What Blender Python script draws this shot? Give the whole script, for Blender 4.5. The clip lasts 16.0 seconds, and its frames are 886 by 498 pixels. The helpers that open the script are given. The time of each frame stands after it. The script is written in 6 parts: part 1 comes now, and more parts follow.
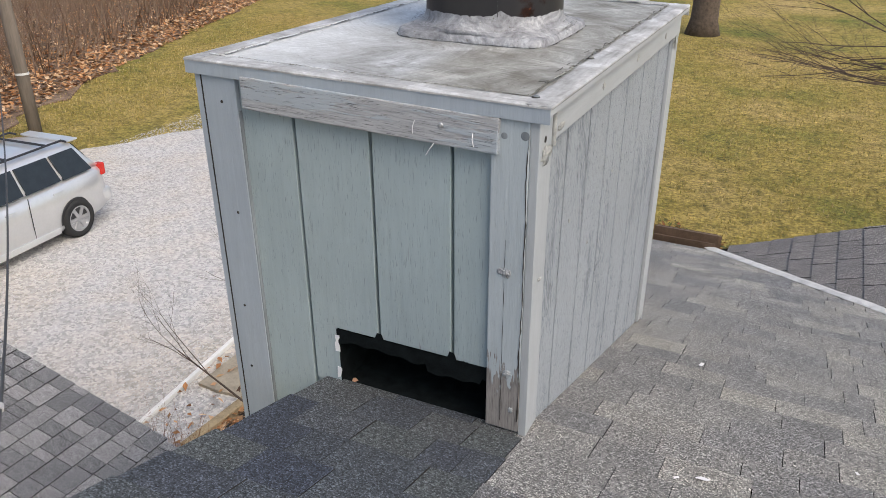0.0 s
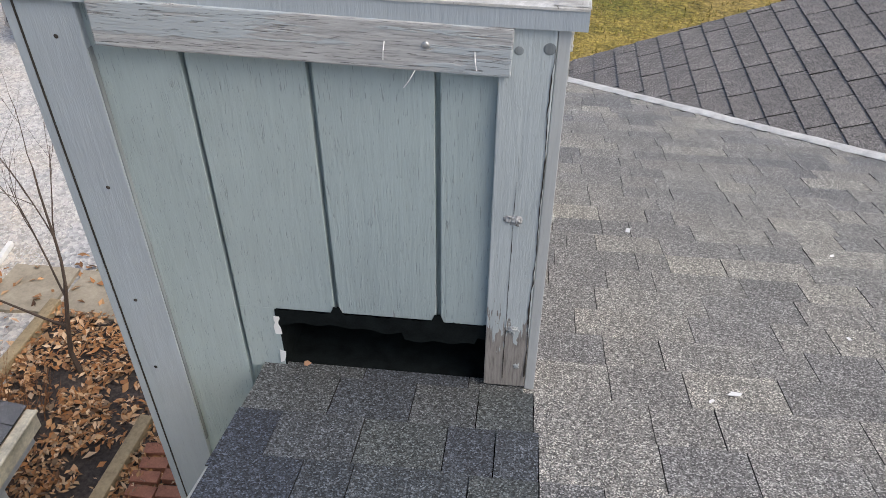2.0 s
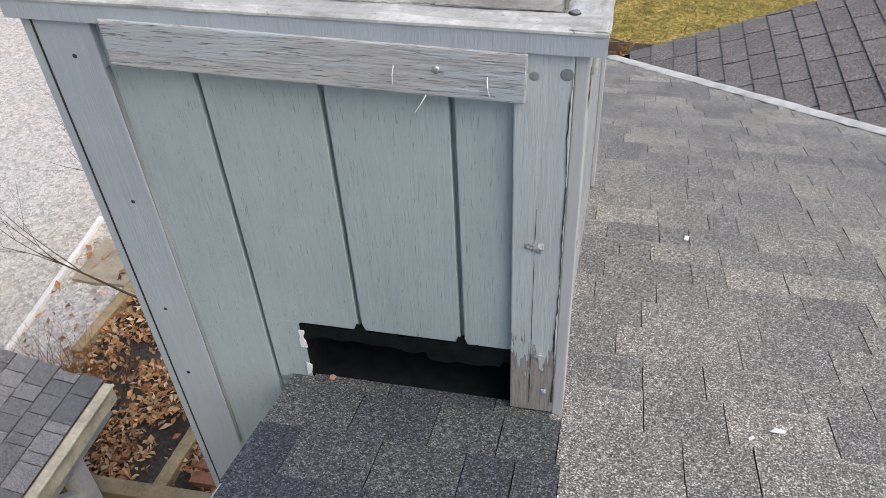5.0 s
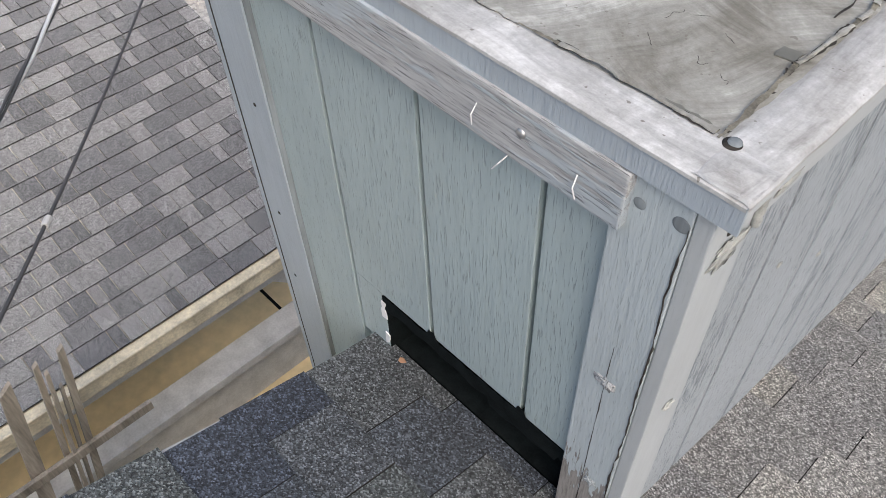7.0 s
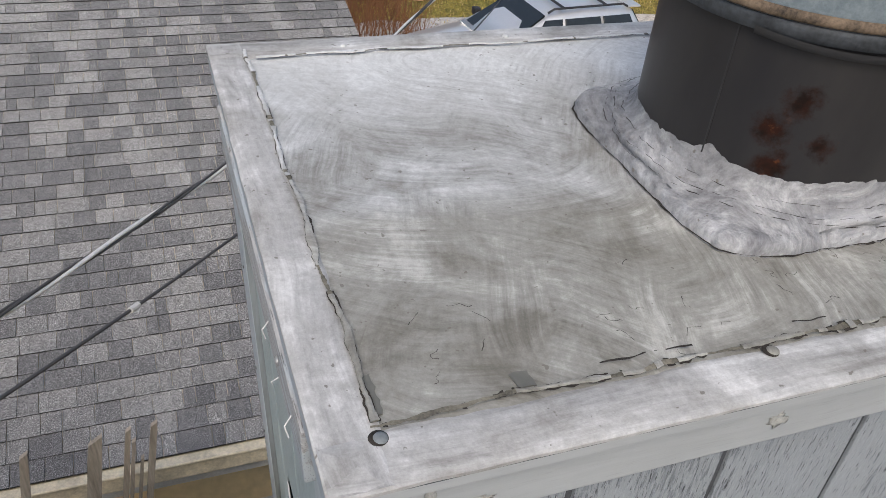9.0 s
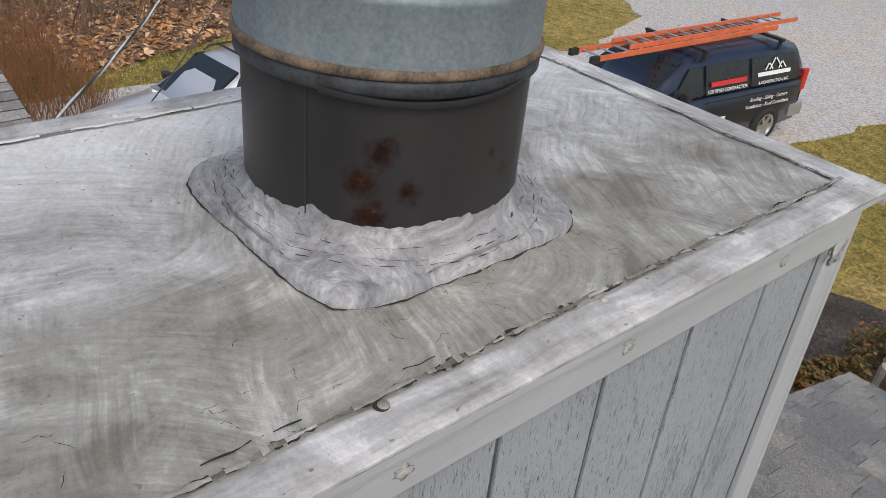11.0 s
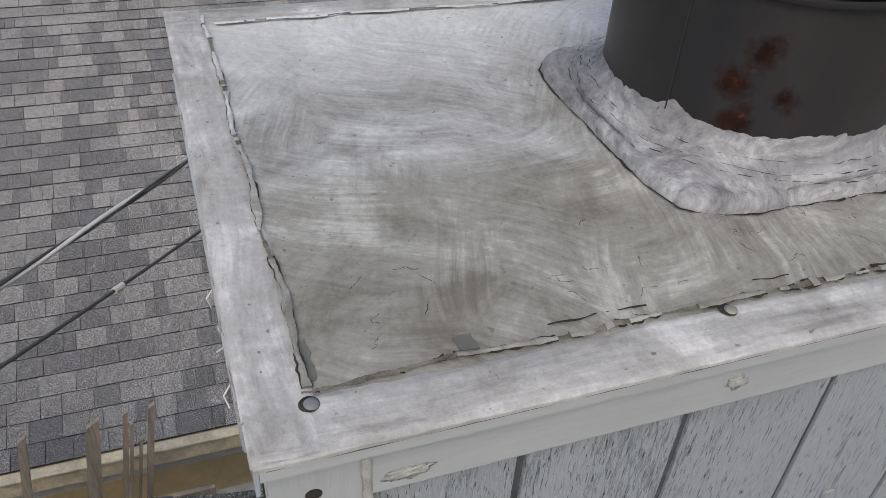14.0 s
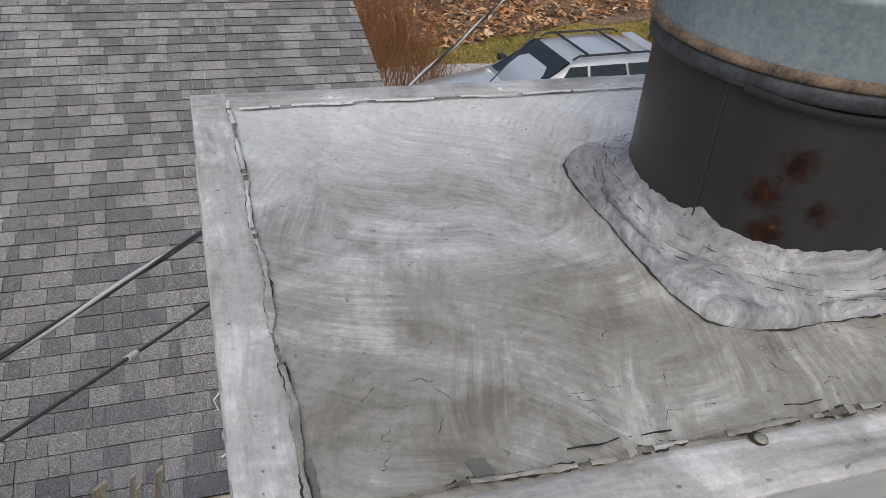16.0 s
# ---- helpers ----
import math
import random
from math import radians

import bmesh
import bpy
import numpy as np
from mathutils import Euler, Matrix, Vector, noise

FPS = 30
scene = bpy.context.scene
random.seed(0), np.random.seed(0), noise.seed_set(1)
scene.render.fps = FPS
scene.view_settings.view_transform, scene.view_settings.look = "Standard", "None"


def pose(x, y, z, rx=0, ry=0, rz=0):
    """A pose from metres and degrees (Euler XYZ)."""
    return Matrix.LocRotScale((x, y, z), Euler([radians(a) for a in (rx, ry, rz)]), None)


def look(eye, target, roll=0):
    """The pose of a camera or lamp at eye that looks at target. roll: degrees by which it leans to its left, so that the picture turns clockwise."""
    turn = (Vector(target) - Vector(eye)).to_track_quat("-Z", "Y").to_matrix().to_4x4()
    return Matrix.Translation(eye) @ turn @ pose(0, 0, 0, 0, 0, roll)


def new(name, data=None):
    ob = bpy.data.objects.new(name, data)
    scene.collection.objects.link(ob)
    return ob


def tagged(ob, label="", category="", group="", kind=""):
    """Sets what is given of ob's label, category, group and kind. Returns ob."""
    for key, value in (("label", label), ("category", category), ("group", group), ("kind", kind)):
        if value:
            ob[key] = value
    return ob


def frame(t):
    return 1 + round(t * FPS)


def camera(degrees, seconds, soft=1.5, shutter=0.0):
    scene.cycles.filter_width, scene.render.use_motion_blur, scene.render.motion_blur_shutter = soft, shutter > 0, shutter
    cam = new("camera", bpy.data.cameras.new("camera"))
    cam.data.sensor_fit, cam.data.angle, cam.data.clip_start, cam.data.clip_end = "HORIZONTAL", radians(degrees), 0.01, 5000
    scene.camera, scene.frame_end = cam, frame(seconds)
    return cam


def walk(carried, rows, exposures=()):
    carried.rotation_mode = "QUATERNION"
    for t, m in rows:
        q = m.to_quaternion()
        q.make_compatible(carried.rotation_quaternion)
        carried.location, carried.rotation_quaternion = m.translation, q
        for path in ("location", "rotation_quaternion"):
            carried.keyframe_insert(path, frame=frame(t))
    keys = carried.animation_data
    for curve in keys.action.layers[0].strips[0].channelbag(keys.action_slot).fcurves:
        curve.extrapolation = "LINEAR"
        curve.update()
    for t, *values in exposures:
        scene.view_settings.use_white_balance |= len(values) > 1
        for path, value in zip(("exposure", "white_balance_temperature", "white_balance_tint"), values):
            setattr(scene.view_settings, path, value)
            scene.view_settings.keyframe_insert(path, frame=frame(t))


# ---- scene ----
cam = camera(57.7, 16.0, 0.5)
PATH = [
    (0, (0.486, -1.499, 1.218), (-0.283, 0.142, 0.373), 0.5),
    (0.5, (0.254, -1.341, 1.21), (-0.367, 0.231, 0.141), -1.3),
    (1, (0.164, -1.249, 1.194), (-0.341, 0.307, 0.042), -1.3),
    (1.5, (0.036, -1.179, 1.192), (-0.312, 0.423, 0.047), -2.3),
    (2, (-0.063, -1.138, 1.231), (-0.236, 0.434, 0.007), 0.3),
    (2.5, (-0.055, -1.103, 1.234), (-0.291, 0.494, 0.054), 1.3),
    (3, (-0.027, -1.088, 1.24), (-0.309, 0.483, 0.034), -1.4),
    (3.5, (-0.021, -1.079, 1.235), (-0.322, 0.464, 0.0), -1.8),
    (3.7, (-0.02, -1.075, 1.232), (-0.329, 0.461, -0.011), -2.1),
    (5.8, (0.113, -1.008, 1.279), (-0.34, 0.426, -0.04), -0.8),
    (6, (0.138, -0.992, 1.255), (-0.355, 0.403, -0.091), 0.6),
    (6.5, (0.183, -0.741, 1.204), (-0.656, 0.464, -0.154), 0.2),
    (7, (0.174, -0.503, 1.271), (-0.773, 0.404, -0.239), -0.4),
    (7.5, (0.272, -0.392, 1.261), (-0.804, 0.337, -0.259), -1.9),
    (8, (0.436, -0.242, 1.236), (-0.934, 0.246, -0.136), -1.4),
    (8.5, (0.446, -0.163, 1.285), (-0.957, 0.38, -0.032), 5.1),
    (9, (0.416, -0.104, 1.352), (-1.084, 0.509, 0.179), 5.4),
    (9.5, (0.405, -0.046, 1.361), (-1.033, 0.684, 0.177), 5.9),
    (10, (0.426, 0.027, 1.363), (-0.907, 0.968, 0.207), 6.8),
    (10.2, (0.434, 0.046, 1.366), (-0.848, 1.075, 0.227), 6.9),
    (12.3, (0.456, 0.066, 1.375), (-0.787, 1.302, 0.412), 5.8),
    (12.5, (0.452, 0.056, 1.365), (-0.846, 1.214, 0.379), 6.1),
    (13, (0.434, 0.016, 1.36), (-0.958, 0.996, 0.31), 6.5),
    (13.5, (0.433, -0.024, 1.339), (-1.044, 0.742, 0.228), 5.8),
    (14, (0.425, -0.037, 1.321), (-1.054, 0.551, 0.11), 4.1),
    (14.5, (0.413, -0.05, 1.307), (-1.037, 0.487, 0.038), 4.8),
    (15, (0.41, -0.05, 1.317), (-1.051, 0.454, 0.047), 5.0),
    (15.5, (0.396, -0.054, 1.334), (-1.18, 0.436, 0.204), 5.3),
    (16, (0.378, -0.022, 1.346), (-1.201, 0.54, 0.255), 4.8),
]
walk(cam, [(t, look(eye, target, roll)) for t, eye, target, roll in PATH], [(0, 0.05), (1.5, 0.12), (3, 0.2), (6, 0.2), (7.5, 0.18), (8.5, -0.08), (10, -0.26), (12.5, -0.3), (14.5, -0.44), (16, -0.42)])

# ---- light ----
world = bpy.data.worlds.new("sky")
scene.world = world
world.use_nodes = True
wn = world.node_tree.nodes
sky = wn.new("ShaderNodeTexSky")
sky.sky_type, sky.sun_disc = "NISHITA", False
SUN_EL, SUN_AZ = 50.0, 117.0          # degrees; azimuth measured from +y towards +x
sky.sun_elevation, sky.sun_rotation = radians(SUN_EL), radians(SUN_AZ)
sky.dust_density, sky.air_density = 4.0, 1.0
wn["Background"].inputs["Strength"].default_value = 0.195
world.node_tree.links.new(sky.outputs["Color"], wn["Background"].inputs["Color"])
sun = new("sun", bpy.data.lights.new("sun", "SUN"))
sun.data.energy, sun.data.angle, sun.data.color = 1.5, radians(44), (1.0, 0.94, 0.84)
sdir = Vector((math.sin(radians(SUN_AZ)) * math.cos(radians(SUN_EL)), math.cos(radians(SUN_AZ)) * math.cos(radians(SUN_EL)), math.sin(radians(SUN_EL))))
sun.matrix_world = look(sdir * 30, (0, 0, 0))
scene.view_settings.exposure = 0.0


# ---- materials ----
def material(name):
    m = bpy.data.materials.new(name)
    m.use_nodes = True
    return m, m.node_tree.nodes, m.node_tree.links, m.node_tree.nodes["Principled BSDF"]


def coords(n, l, scale=(1, 1, 1), space="Object"):
    tc, mp = n.new("ShaderNodeTexCoord"), n.new("ShaderNodeMapping")
    mp.inputs["Scale"].default_value = scale
    l.new(tc.outputs[space], mp.inputs["Vector"])
    return mp.outputs["Vector"]


def noise_tex(n, l, vec, scale, detail=4.0, rough=0.55, distort=0.0):
    t = n.new("ShaderNodeTexNoise")
    t.inputs["Scale"].default_value, t.inputs["Detail"].default_value = scale, detail
    t.inputs["Roughness"].default_value, t.inputs["Distortion"].default_value = rough, distort
    l.new(vec, t.inputs["Vector"])
    return t.outputs["Fac"]


def ramp(n, l, fac, stops):
    r = n.new("ShaderNodeValToRGB")
    e = r.color_ramp.elements
    while len(e) < len(stops):
        e.new(0.5)
    for k, (p, c) in zip(e, stops):
        k.position, k.color = p, (*(c if isinstance(c, tuple) else (c, c, c)), 1)
    l.new(fac, r.inputs["Fac"])
    return r.outputs["Color"]


def mix(n, l, fac, a, b, mode="MIX"):
    m = n.new("ShaderNodeMix")
    m.data_type, m.blend_type = "RGBA", mode
    for sock, v in ((m.inputs[0], fac), (m.inputs[6], a), (m.inputs[7], b)):
        if isinstance(v, (int, float)):
            sock.default_value = v
        elif isinstance(v, tuple):
            sock.default_value = (*v, 1)
        else:
            l.new(v, sock)
    return m.outputs[2]


def bump(n, l, height, bsdf, strength=0.3, dist=0.01):
    b = n.new("ShaderNodeBump")
    b.inputs["Strength"].default_value, b.inputs["Distance"].default_value = strength, dist
    l.new(height, b.inputs["Height"])
    l.new(b.outputs["Normal"], bsdf.inputs["Normal"])


def plain(name, color, rough=0.6, metal=0.0, vary=0.12, scale=8.0, bump_s=0.15, grain=(1, 1, 1), spec=0.5):
    """A surface of one colour with soft blotches, grain and fine relief."""
    m, n, l, b = material(name)
    v = coords(n, l, grain)
    big, fine = noise_tex(n, l, v, scale, 5), noise_tex(n, l, v, scale * 9, 4)
    lo = tuple(max(0.0, c * (1 - vary * 1.6)) for c in color)
    hi = tuple(min(1.0, c * (1 + vary)) for c in color)
    col = mix(n, l, 0.35, ramp(n, l, big, [(0.3, lo), (0.7, hi)]), ramp(n, l, fine, [(0.3, lo), (0.7, hi)]))
    l.new(col, b.inputs["Base Color"])
    b.inputs["Roughness"].default_value, b.inputs["Metallic"].default_value = rough, metal
    b.inputs["Specular IOR Level"].default_value = spec
    bump(n, l, fine, b, bump_s, 0.004)
    return m


def painted_wood(name, paint, wood, worn, low_wear=0.0, crack=0.5, chalk=0.0, fine=1.0, axis="z", relief=0.7, stretch=0.07):
    """Flaking paint over rough-sawn wood, grain running along local z. worn: how much bare wood shows."""
    m, n, l, b = material(name)
    def run(k):
        return (1, k, 1) if axis == "y" else (1, 1, k)

    v = coords(n, l, run(stretch))
    v2 = coords(n, l, run(0.25))
    v3 = coords(n, l)
    fibre = noise_tex(n, l, v, 260, 6, 0.65)
    streak = noise_tex(n, l, v, 70 * fine, 5, 0.6, 0.6)
    blotch = noise_tex(n, l, v2, 9, 5, 0.6)
    cloud = noise_tex(n, l, v3, 3.2, 4, 0.6)
    lo, hi = tuple(c * 0.86 for c in paint), tuple(min(1, c * 1.1) for c in paint)
    paint_col = mix(n, l, 0.4, ramp(n, l, cloud, [(0.3, lo), (0.7, hi)]), ramp(n, l, streak, [(0.3, lo), (0.7, hi)]))
    wood_col = ramp(n, l, fibre, [(0.25, tuple(c * 0.45 for c in wood)), (0.5, wood), (0.75, tuple(min(1, c * 1.35) for c in wood))])
    cov = n.new("ShaderNodeMath")
    cov.operation = "MULTIPLY"
    l.new(streak, cov.inputs[0]), l.new(blotch, cov.inputs[1])
    mask = ramp(n, l, cov.outputs[0], [(max(0.0, 0.42 - 0.3 * worn), 0.0), (max(0.02, 0.45 - 0.3 * worn), 1.0)])
    if low_wear:
        sep = n.new("ShaderNodeSeparateXYZ")
        l.new(v3, sep.inputs[0])
        low = n.new("ShaderNodeMapRange")
        low.inputs["From Min"].default_value, low.inputs["From Max"].default_value = 0.27, 0.0
        low.inputs["To Min"].default_value, low.inputs["To Max"].default_value = -0.16, low_wear
        l.new(sep.outputs["Z"], low.inputs["Value"])
        flake = noise_tex(n, l, coords(n, l, (1, 1, 0.13)), 75, 5, 0.62, 0.8)
        add = n.new("ShaderNodeMath")
        l.new(flake, add.inputs[0]), l.new(low.outputs["Result"], add.inputs[1])
        mask = ramp(n, l, add.outputs[0], [(0.575, 0.0), (0.60, 1.0)])
    slit = ramp(n, l, noise_tex(n, l, coords(n, l, run(stretch * 0.7)), 560, 3, 0.55), [(0.615, 0.0), (0.66, 1.0)])
    slit_m = n.new("ShaderNodeMath")
    slit_m.operation = "MULTIPLY"
    slit_m.inputs[1].default_value = crack
    l.new(slit, slit_m.inputs[0])
    col = mix(n, l, mask, paint_col, wood_col)
    if chalk:
        dust = n.new("ShaderNodeMath")
        dust.operation = "MULTIPLY"
        dust.inputs[1].default_value = chalk
        l.new(ramp(n, l, noise_tex(n, l, coords(n, l, run(stretch * 1.4)), 480, 5, 0.7, 0.3), [(0.50, 0.0), (0.62, 1.0)]), dust.inputs[0])
        col = mix(n, l, dust.outputs[0], col, tuple(min(1, c * 1.3) for c in paint))
    col = mix(n, l, slit_m.outputs[0], col, tuple(c * 0.25 for c in wood))
    l.new(col, b.inputs["Base Color"])
    l.new(ramp(n, l, mask, [(0, 0.5), (1, 0.9)]), b.inputs["Roughness"])
    h = mix(n, l, 0.55, fibre, streak)
    h = mix(n, l, slit_m.outputs[0], h, (0, 0, 0))
    h = mix(n, l, mask, h, mix(n, l, 0.7, h, (0, 0, 0)))
    bump(n, l, h, b, relief, 0.004)
    return m


def shingle_mat(name, tones, rough=0.8, speck=400, stepped=False):
    """Granules in many tones; each shingle takes its own shade."""
    m, n, l, b = material(name)
    v = coords(n, l)
    info = n.new("ShaderNodeObjectInfo")
    geo = n.new("ShaderNodeNewGeometry")
    rnd = n.new("ShaderNodeMath")
    l.new(info.outputs["Random"], rnd.inputs[0]), l.new(geo.outputs["Random Per Island"], rnd.inputs[1])
    frac = n.new("ShaderNodeMath")
    frac.operation = "FRACT"
    l.new(rnd.outputs[0], frac.inputs[0])
    base = ramp(n, l, frac.outputs[0], [(k / (len(tones) if stepped else len(tones) - 1), t) for k, t in enumerate(tones)])
    if stepped:
        base.node.color_ramp.interpolation = "CONSTANT"
    big = noise_tex(n, l, coords(n, l), 2.2, 4)
    gran = n.new("ShaderNodeTexVoronoi")
    gran.inputs["Scale"].default_value = speck
    l.new(v, gran.inputs["Vector"])
    sp = n.new("ShaderNodeSeparateColor")
    l.new(gran.outputs["Color"], sp.inputs["Color"])
    g = ramp(n, l, sp.outputs["Red"], [(0.0, 0.22), (0.45, 0.72), (0.8, 1.38), (1.0, 3.0)])
    col = mix(n, l, 1.0, base, g, "MULTIPLY")
    col = mix(n, l, 0.5, col, mix(n, l, 1.0, col, ramp(n, l, big, [(0.3, 0.6), (0.7, 1.3)]), "MULTIPLY"))
    l.new(col, b.inputs["Base Color"])
    b.inputs["Roughness"].default_value = rough
    bump(n, l, gran.outputs["Distance"], b, 0.5, 0.003)
    return m


PAINT = painted_wood("blue_grey_paint", (0.342, 0.410, 0.420), (0.28, 0.30, 0.305), 0.05, crack=0.42)
PAINT_BOARD = painted_wood("grey_board_paint", (0.345, 0.39, 0.43), (0.36, 0.36, 0.36), 0.04, crack=0.1)
PAINT_POST = painted_wood("peeling_post_paint", (0.415, 0.465, 0.485), (0.24, 0.225, 0.21), 0.10, low_wear=0.40, crack=0.2)
PAINT_TRIM = painted_wood("weathered_trim_wood", (0.38, 0.42, 0.45), (0.36, 0.365, 0.37), 0.75, crack=0.85)
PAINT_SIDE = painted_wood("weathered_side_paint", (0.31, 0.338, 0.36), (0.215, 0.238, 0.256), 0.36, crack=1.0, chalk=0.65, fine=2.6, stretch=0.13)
# board edge's shade as a darker grey; nail and screw heads share it
BOARD_EDGE = plain("edge_shade_grey", (0.21, 0.235, 0.25), 0.9, vary=0.35, scale=15, grain=(1, 1, 0.1))
# right-face grooves and flange lines: grime with shade put into the colour
GROOVE_SHADE = plain("groove_dirt_and_shade", (0.075, 0.082, 0.09), 0.9, vary=0.4, scale=20)
PAINT_SIDE_BOARD = painted_wood("pale_side_board_paint", (0.40, 0.422, 0.43), (0.30, 0.30, 0.295), 0.06, crack=0.1, relief=0.25)
PAINT_SIDE_TRIM = painted_wood("pale_trim_paint", (0.40, 0.422, 0.43), (0.30, 0.30, 0.295), 0.06, crack=0.1, axis="y", relief=0.25)
CAULK = plain("cream_caulk", (0.42, 0.425, 0.40), 0.6, vary=0.25, scale=60, bump_s=0.4)
NAIL = plain("galvanised_nail", (0.5, 0.5, 0.5), 0.4, 0.8)
# black felt; its near-black also paints the shade inside the cut-out
BLACK = plain("black_felt_and_shade", (0.0085, 0.0112, 0.0118), 0.95, vary=0.4, scale=30, spec=0.05)
DARK_WOOD = plain("near_black_wood", (0.012, 0.011, 0.010), 1.0, vary=0.4, spec=0.05)
# bare asphalt edges, dark also to paint the shade line under each course
ASPHALT = plain("asphalt_edge_and_shade", (0.042, 0.041, 0.040), 0.9, vary=0.4, spec=0.2)
SHINGLE = shingle_mat("weathered_grey_shingle", [(0.155, 0.153, 0.15), (0.252, 0.245, 0.227), (0.19, 0.187, 0.184), (0.30, 0.287, 0.254), (0.22, 0.215, 0.203), (0.165, 0.165, 0.167), (0.26, 0.248, 0.225)])
# newer charcoal shingles, with some of the chase's shade in their colour
SHINGLE_DARK = shingle_mat("charcoal_shingle_and_shade", [(0.055, 0.064, 0.080), (0.100, 0.107, 0.108), (0.043, 0.051, 0.070), (0.088, 0.098, 0.096), (0.058, 0.067, 0.082), (0.095, 0.101, 0.104)], speck=360)
SHINGLE_TAB = shingle_mat("dark_three_tab_shingle", [(0.17, 0.158, 0.148), (0.21, 0.195, 0.182), (0.185, 0.172, 0.163), (0.158, 0.147, 0.139)], speck=300)
SHINGLE_PORCH = shingle_mat("grey_porch_shingle", [(0.155, 0.154, 0.154), (0.255, 0.25, 0.243), (0.165, 0.163, 0.163), (0.275, 0.27, 0.261), (0.18, 0.178, 0.177), (0.235, 0.231, 0.226)], speck=400, stepped=True)
WHITE_METAL = plain("dirty_white_metal", (0.62, 0.61, 0.58), 0.5, vary=0.25, scale=14)
BROWN_METAL = plain("brown_gutter_metal", (0.13, 0.085, 0.055), 0.45, vary=0.25)
FASCIA = plain("cream_gutter_paint", (0.70, 0.62, 0.46), 0.6, vary=0.3, scale=7)
GREY_POST = plain("grey_porch_paint", (0.56, 0.555, 0.54), 0.6, vary=0.2)
CONCRETE = plain("tan_concrete", (0.82, 0.64, 0.36), 0.9, vary=0.2, scale=1.2)
PAVER = plain("concrete_paver", (0.36, 0.31, 0.23), 0.9, vary=0.25, scale=4)
BRICK = plain("red_brick", (0.36, 0.15, 0.09), 0.9, vary=0.3)
TIMBER = plain("weathered_timber", (0.34, 0.26, 0.15), 0.9, vary=0.35, scale=5)
OLD_STAKE = plain("grey_split_wood", (0.36, 0.31, 0.25), 0.95, vary=0.4, scale=12, grain=(1, 1, 0.1))
PVC = plain("white_pipe_plastic", (0.75, 0.74, 0.70), 0.5, vary=0.12)
BARK = plain("brown_bark", (0.10, 0.075, 0.055), 0.95, vary=0.4, scale=10, bump_s=0.6)
TWIG = plain("dark_twig", (0.085, 0.06, 0.045), 0.9, vary=0.3)
POLE_WOOD = plain("grey_utility_pole", (0.20, 0.165, 0.13), 0.95, vary=0.3, scale=4, grain=(1, 1, 0.1))
WALL_PAINT = plain("grey_house_siding", (0.35, 0.40, 0.42), 0.7)


def ground_mat(name, c1, c2, c3, s1, s2, bump_s=0.6, dist=0.02, clump=0.0):
    m, n, l, b = material(name)
    v = coords(n, l)
    big = ramp(n, l, noise_tex(n, l, v, s1, 6, 0.65), [(0.32, c1), (0.5, c2), (0.68, c3)])
    f = noise_tex(n, l, v, s2, 5, 0.7)
    col = mix(n, l, 1.0, big, ramp(n, l, f, [(0.3, 0.35), (0.5, 1.0), (0.7, 1.8)]), "MULTIPLY")
    if clump:
        col = mix(n, l, 1.0, col, ramp(n, l, noise_tex(n, l, v, clump, 6, 0.75, 0.4), [(0.33, (0.45, 0.48, 0.4)), (0.5, 1.0), (0.66, (1.45, 1.4, 1.5))]), "MULTIPLY")
    l.new(col, b.inputs["Base Color"])
    b.inputs["Roughness"].default_value = 1.0
    bump(n, l, f, b, bump_s, dist)
    return m


LAWN = ground_mat("winter_lawn", (0.41, 0.30, 0.11), (0.285, 0.22, 0.05), (0.13, 0.145, 0.02), 0.24, 15, 1.0, 0.07, 4.0)
LITTER = ground_mat("leaf_litter", (0.10, 0.065, 0.045), (0.17, 0.11, 0.07), (0.26, 0.19, 0.14), 0.8, 11)
MULCH = ground_mat("dark_mulch", (0.025, 0.02, 0.018), (0.05, 0.04, 0.034), (0.09, 0.07, 0.06), 2.0, 25)


def gravel_mat():
    m, n, l, b = material("crushed_limestone")
    v = coords(n, l)
    vor = n.new("ShaderNodeTexVoronoi")
    vor.inputs["Scale"].default_value = 26
    l.new(v, vor.inputs["Vector"])
    sp = n.new("ShaderNodeSeparateColor")
    l.new(vor.outputs["Color"], sp.inputs["Color"])
    stone = ramp(n, l, sp.outputs["Red"], [(0, (0.34, 0.335, 0.325)), (0.5, (0.48, 0.47, 0.455)), (1, (0.62, 0.605, 0.58))])
    dirt = ramp(n, l, noise_tex(n, l, v, 0.45, 6, 0.6), [(0.35, (1.0, 0.93, 0.83)), (0.55, (0.92, 0.93, 0.95)), (0.75, (1.0, 0.9, 0.76))])
    col = mix(n, l, 1.0, stone, dirt, "MULTIPLY")
    l.new(col, b.inputs["Base Color"])
    b.inputs["Roughness"].default_value = 0.95
    bump(n, l, vor.outputs["Distance"], b, 0.8, 0.02)
    return m


GRAVEL = gravel_mat()


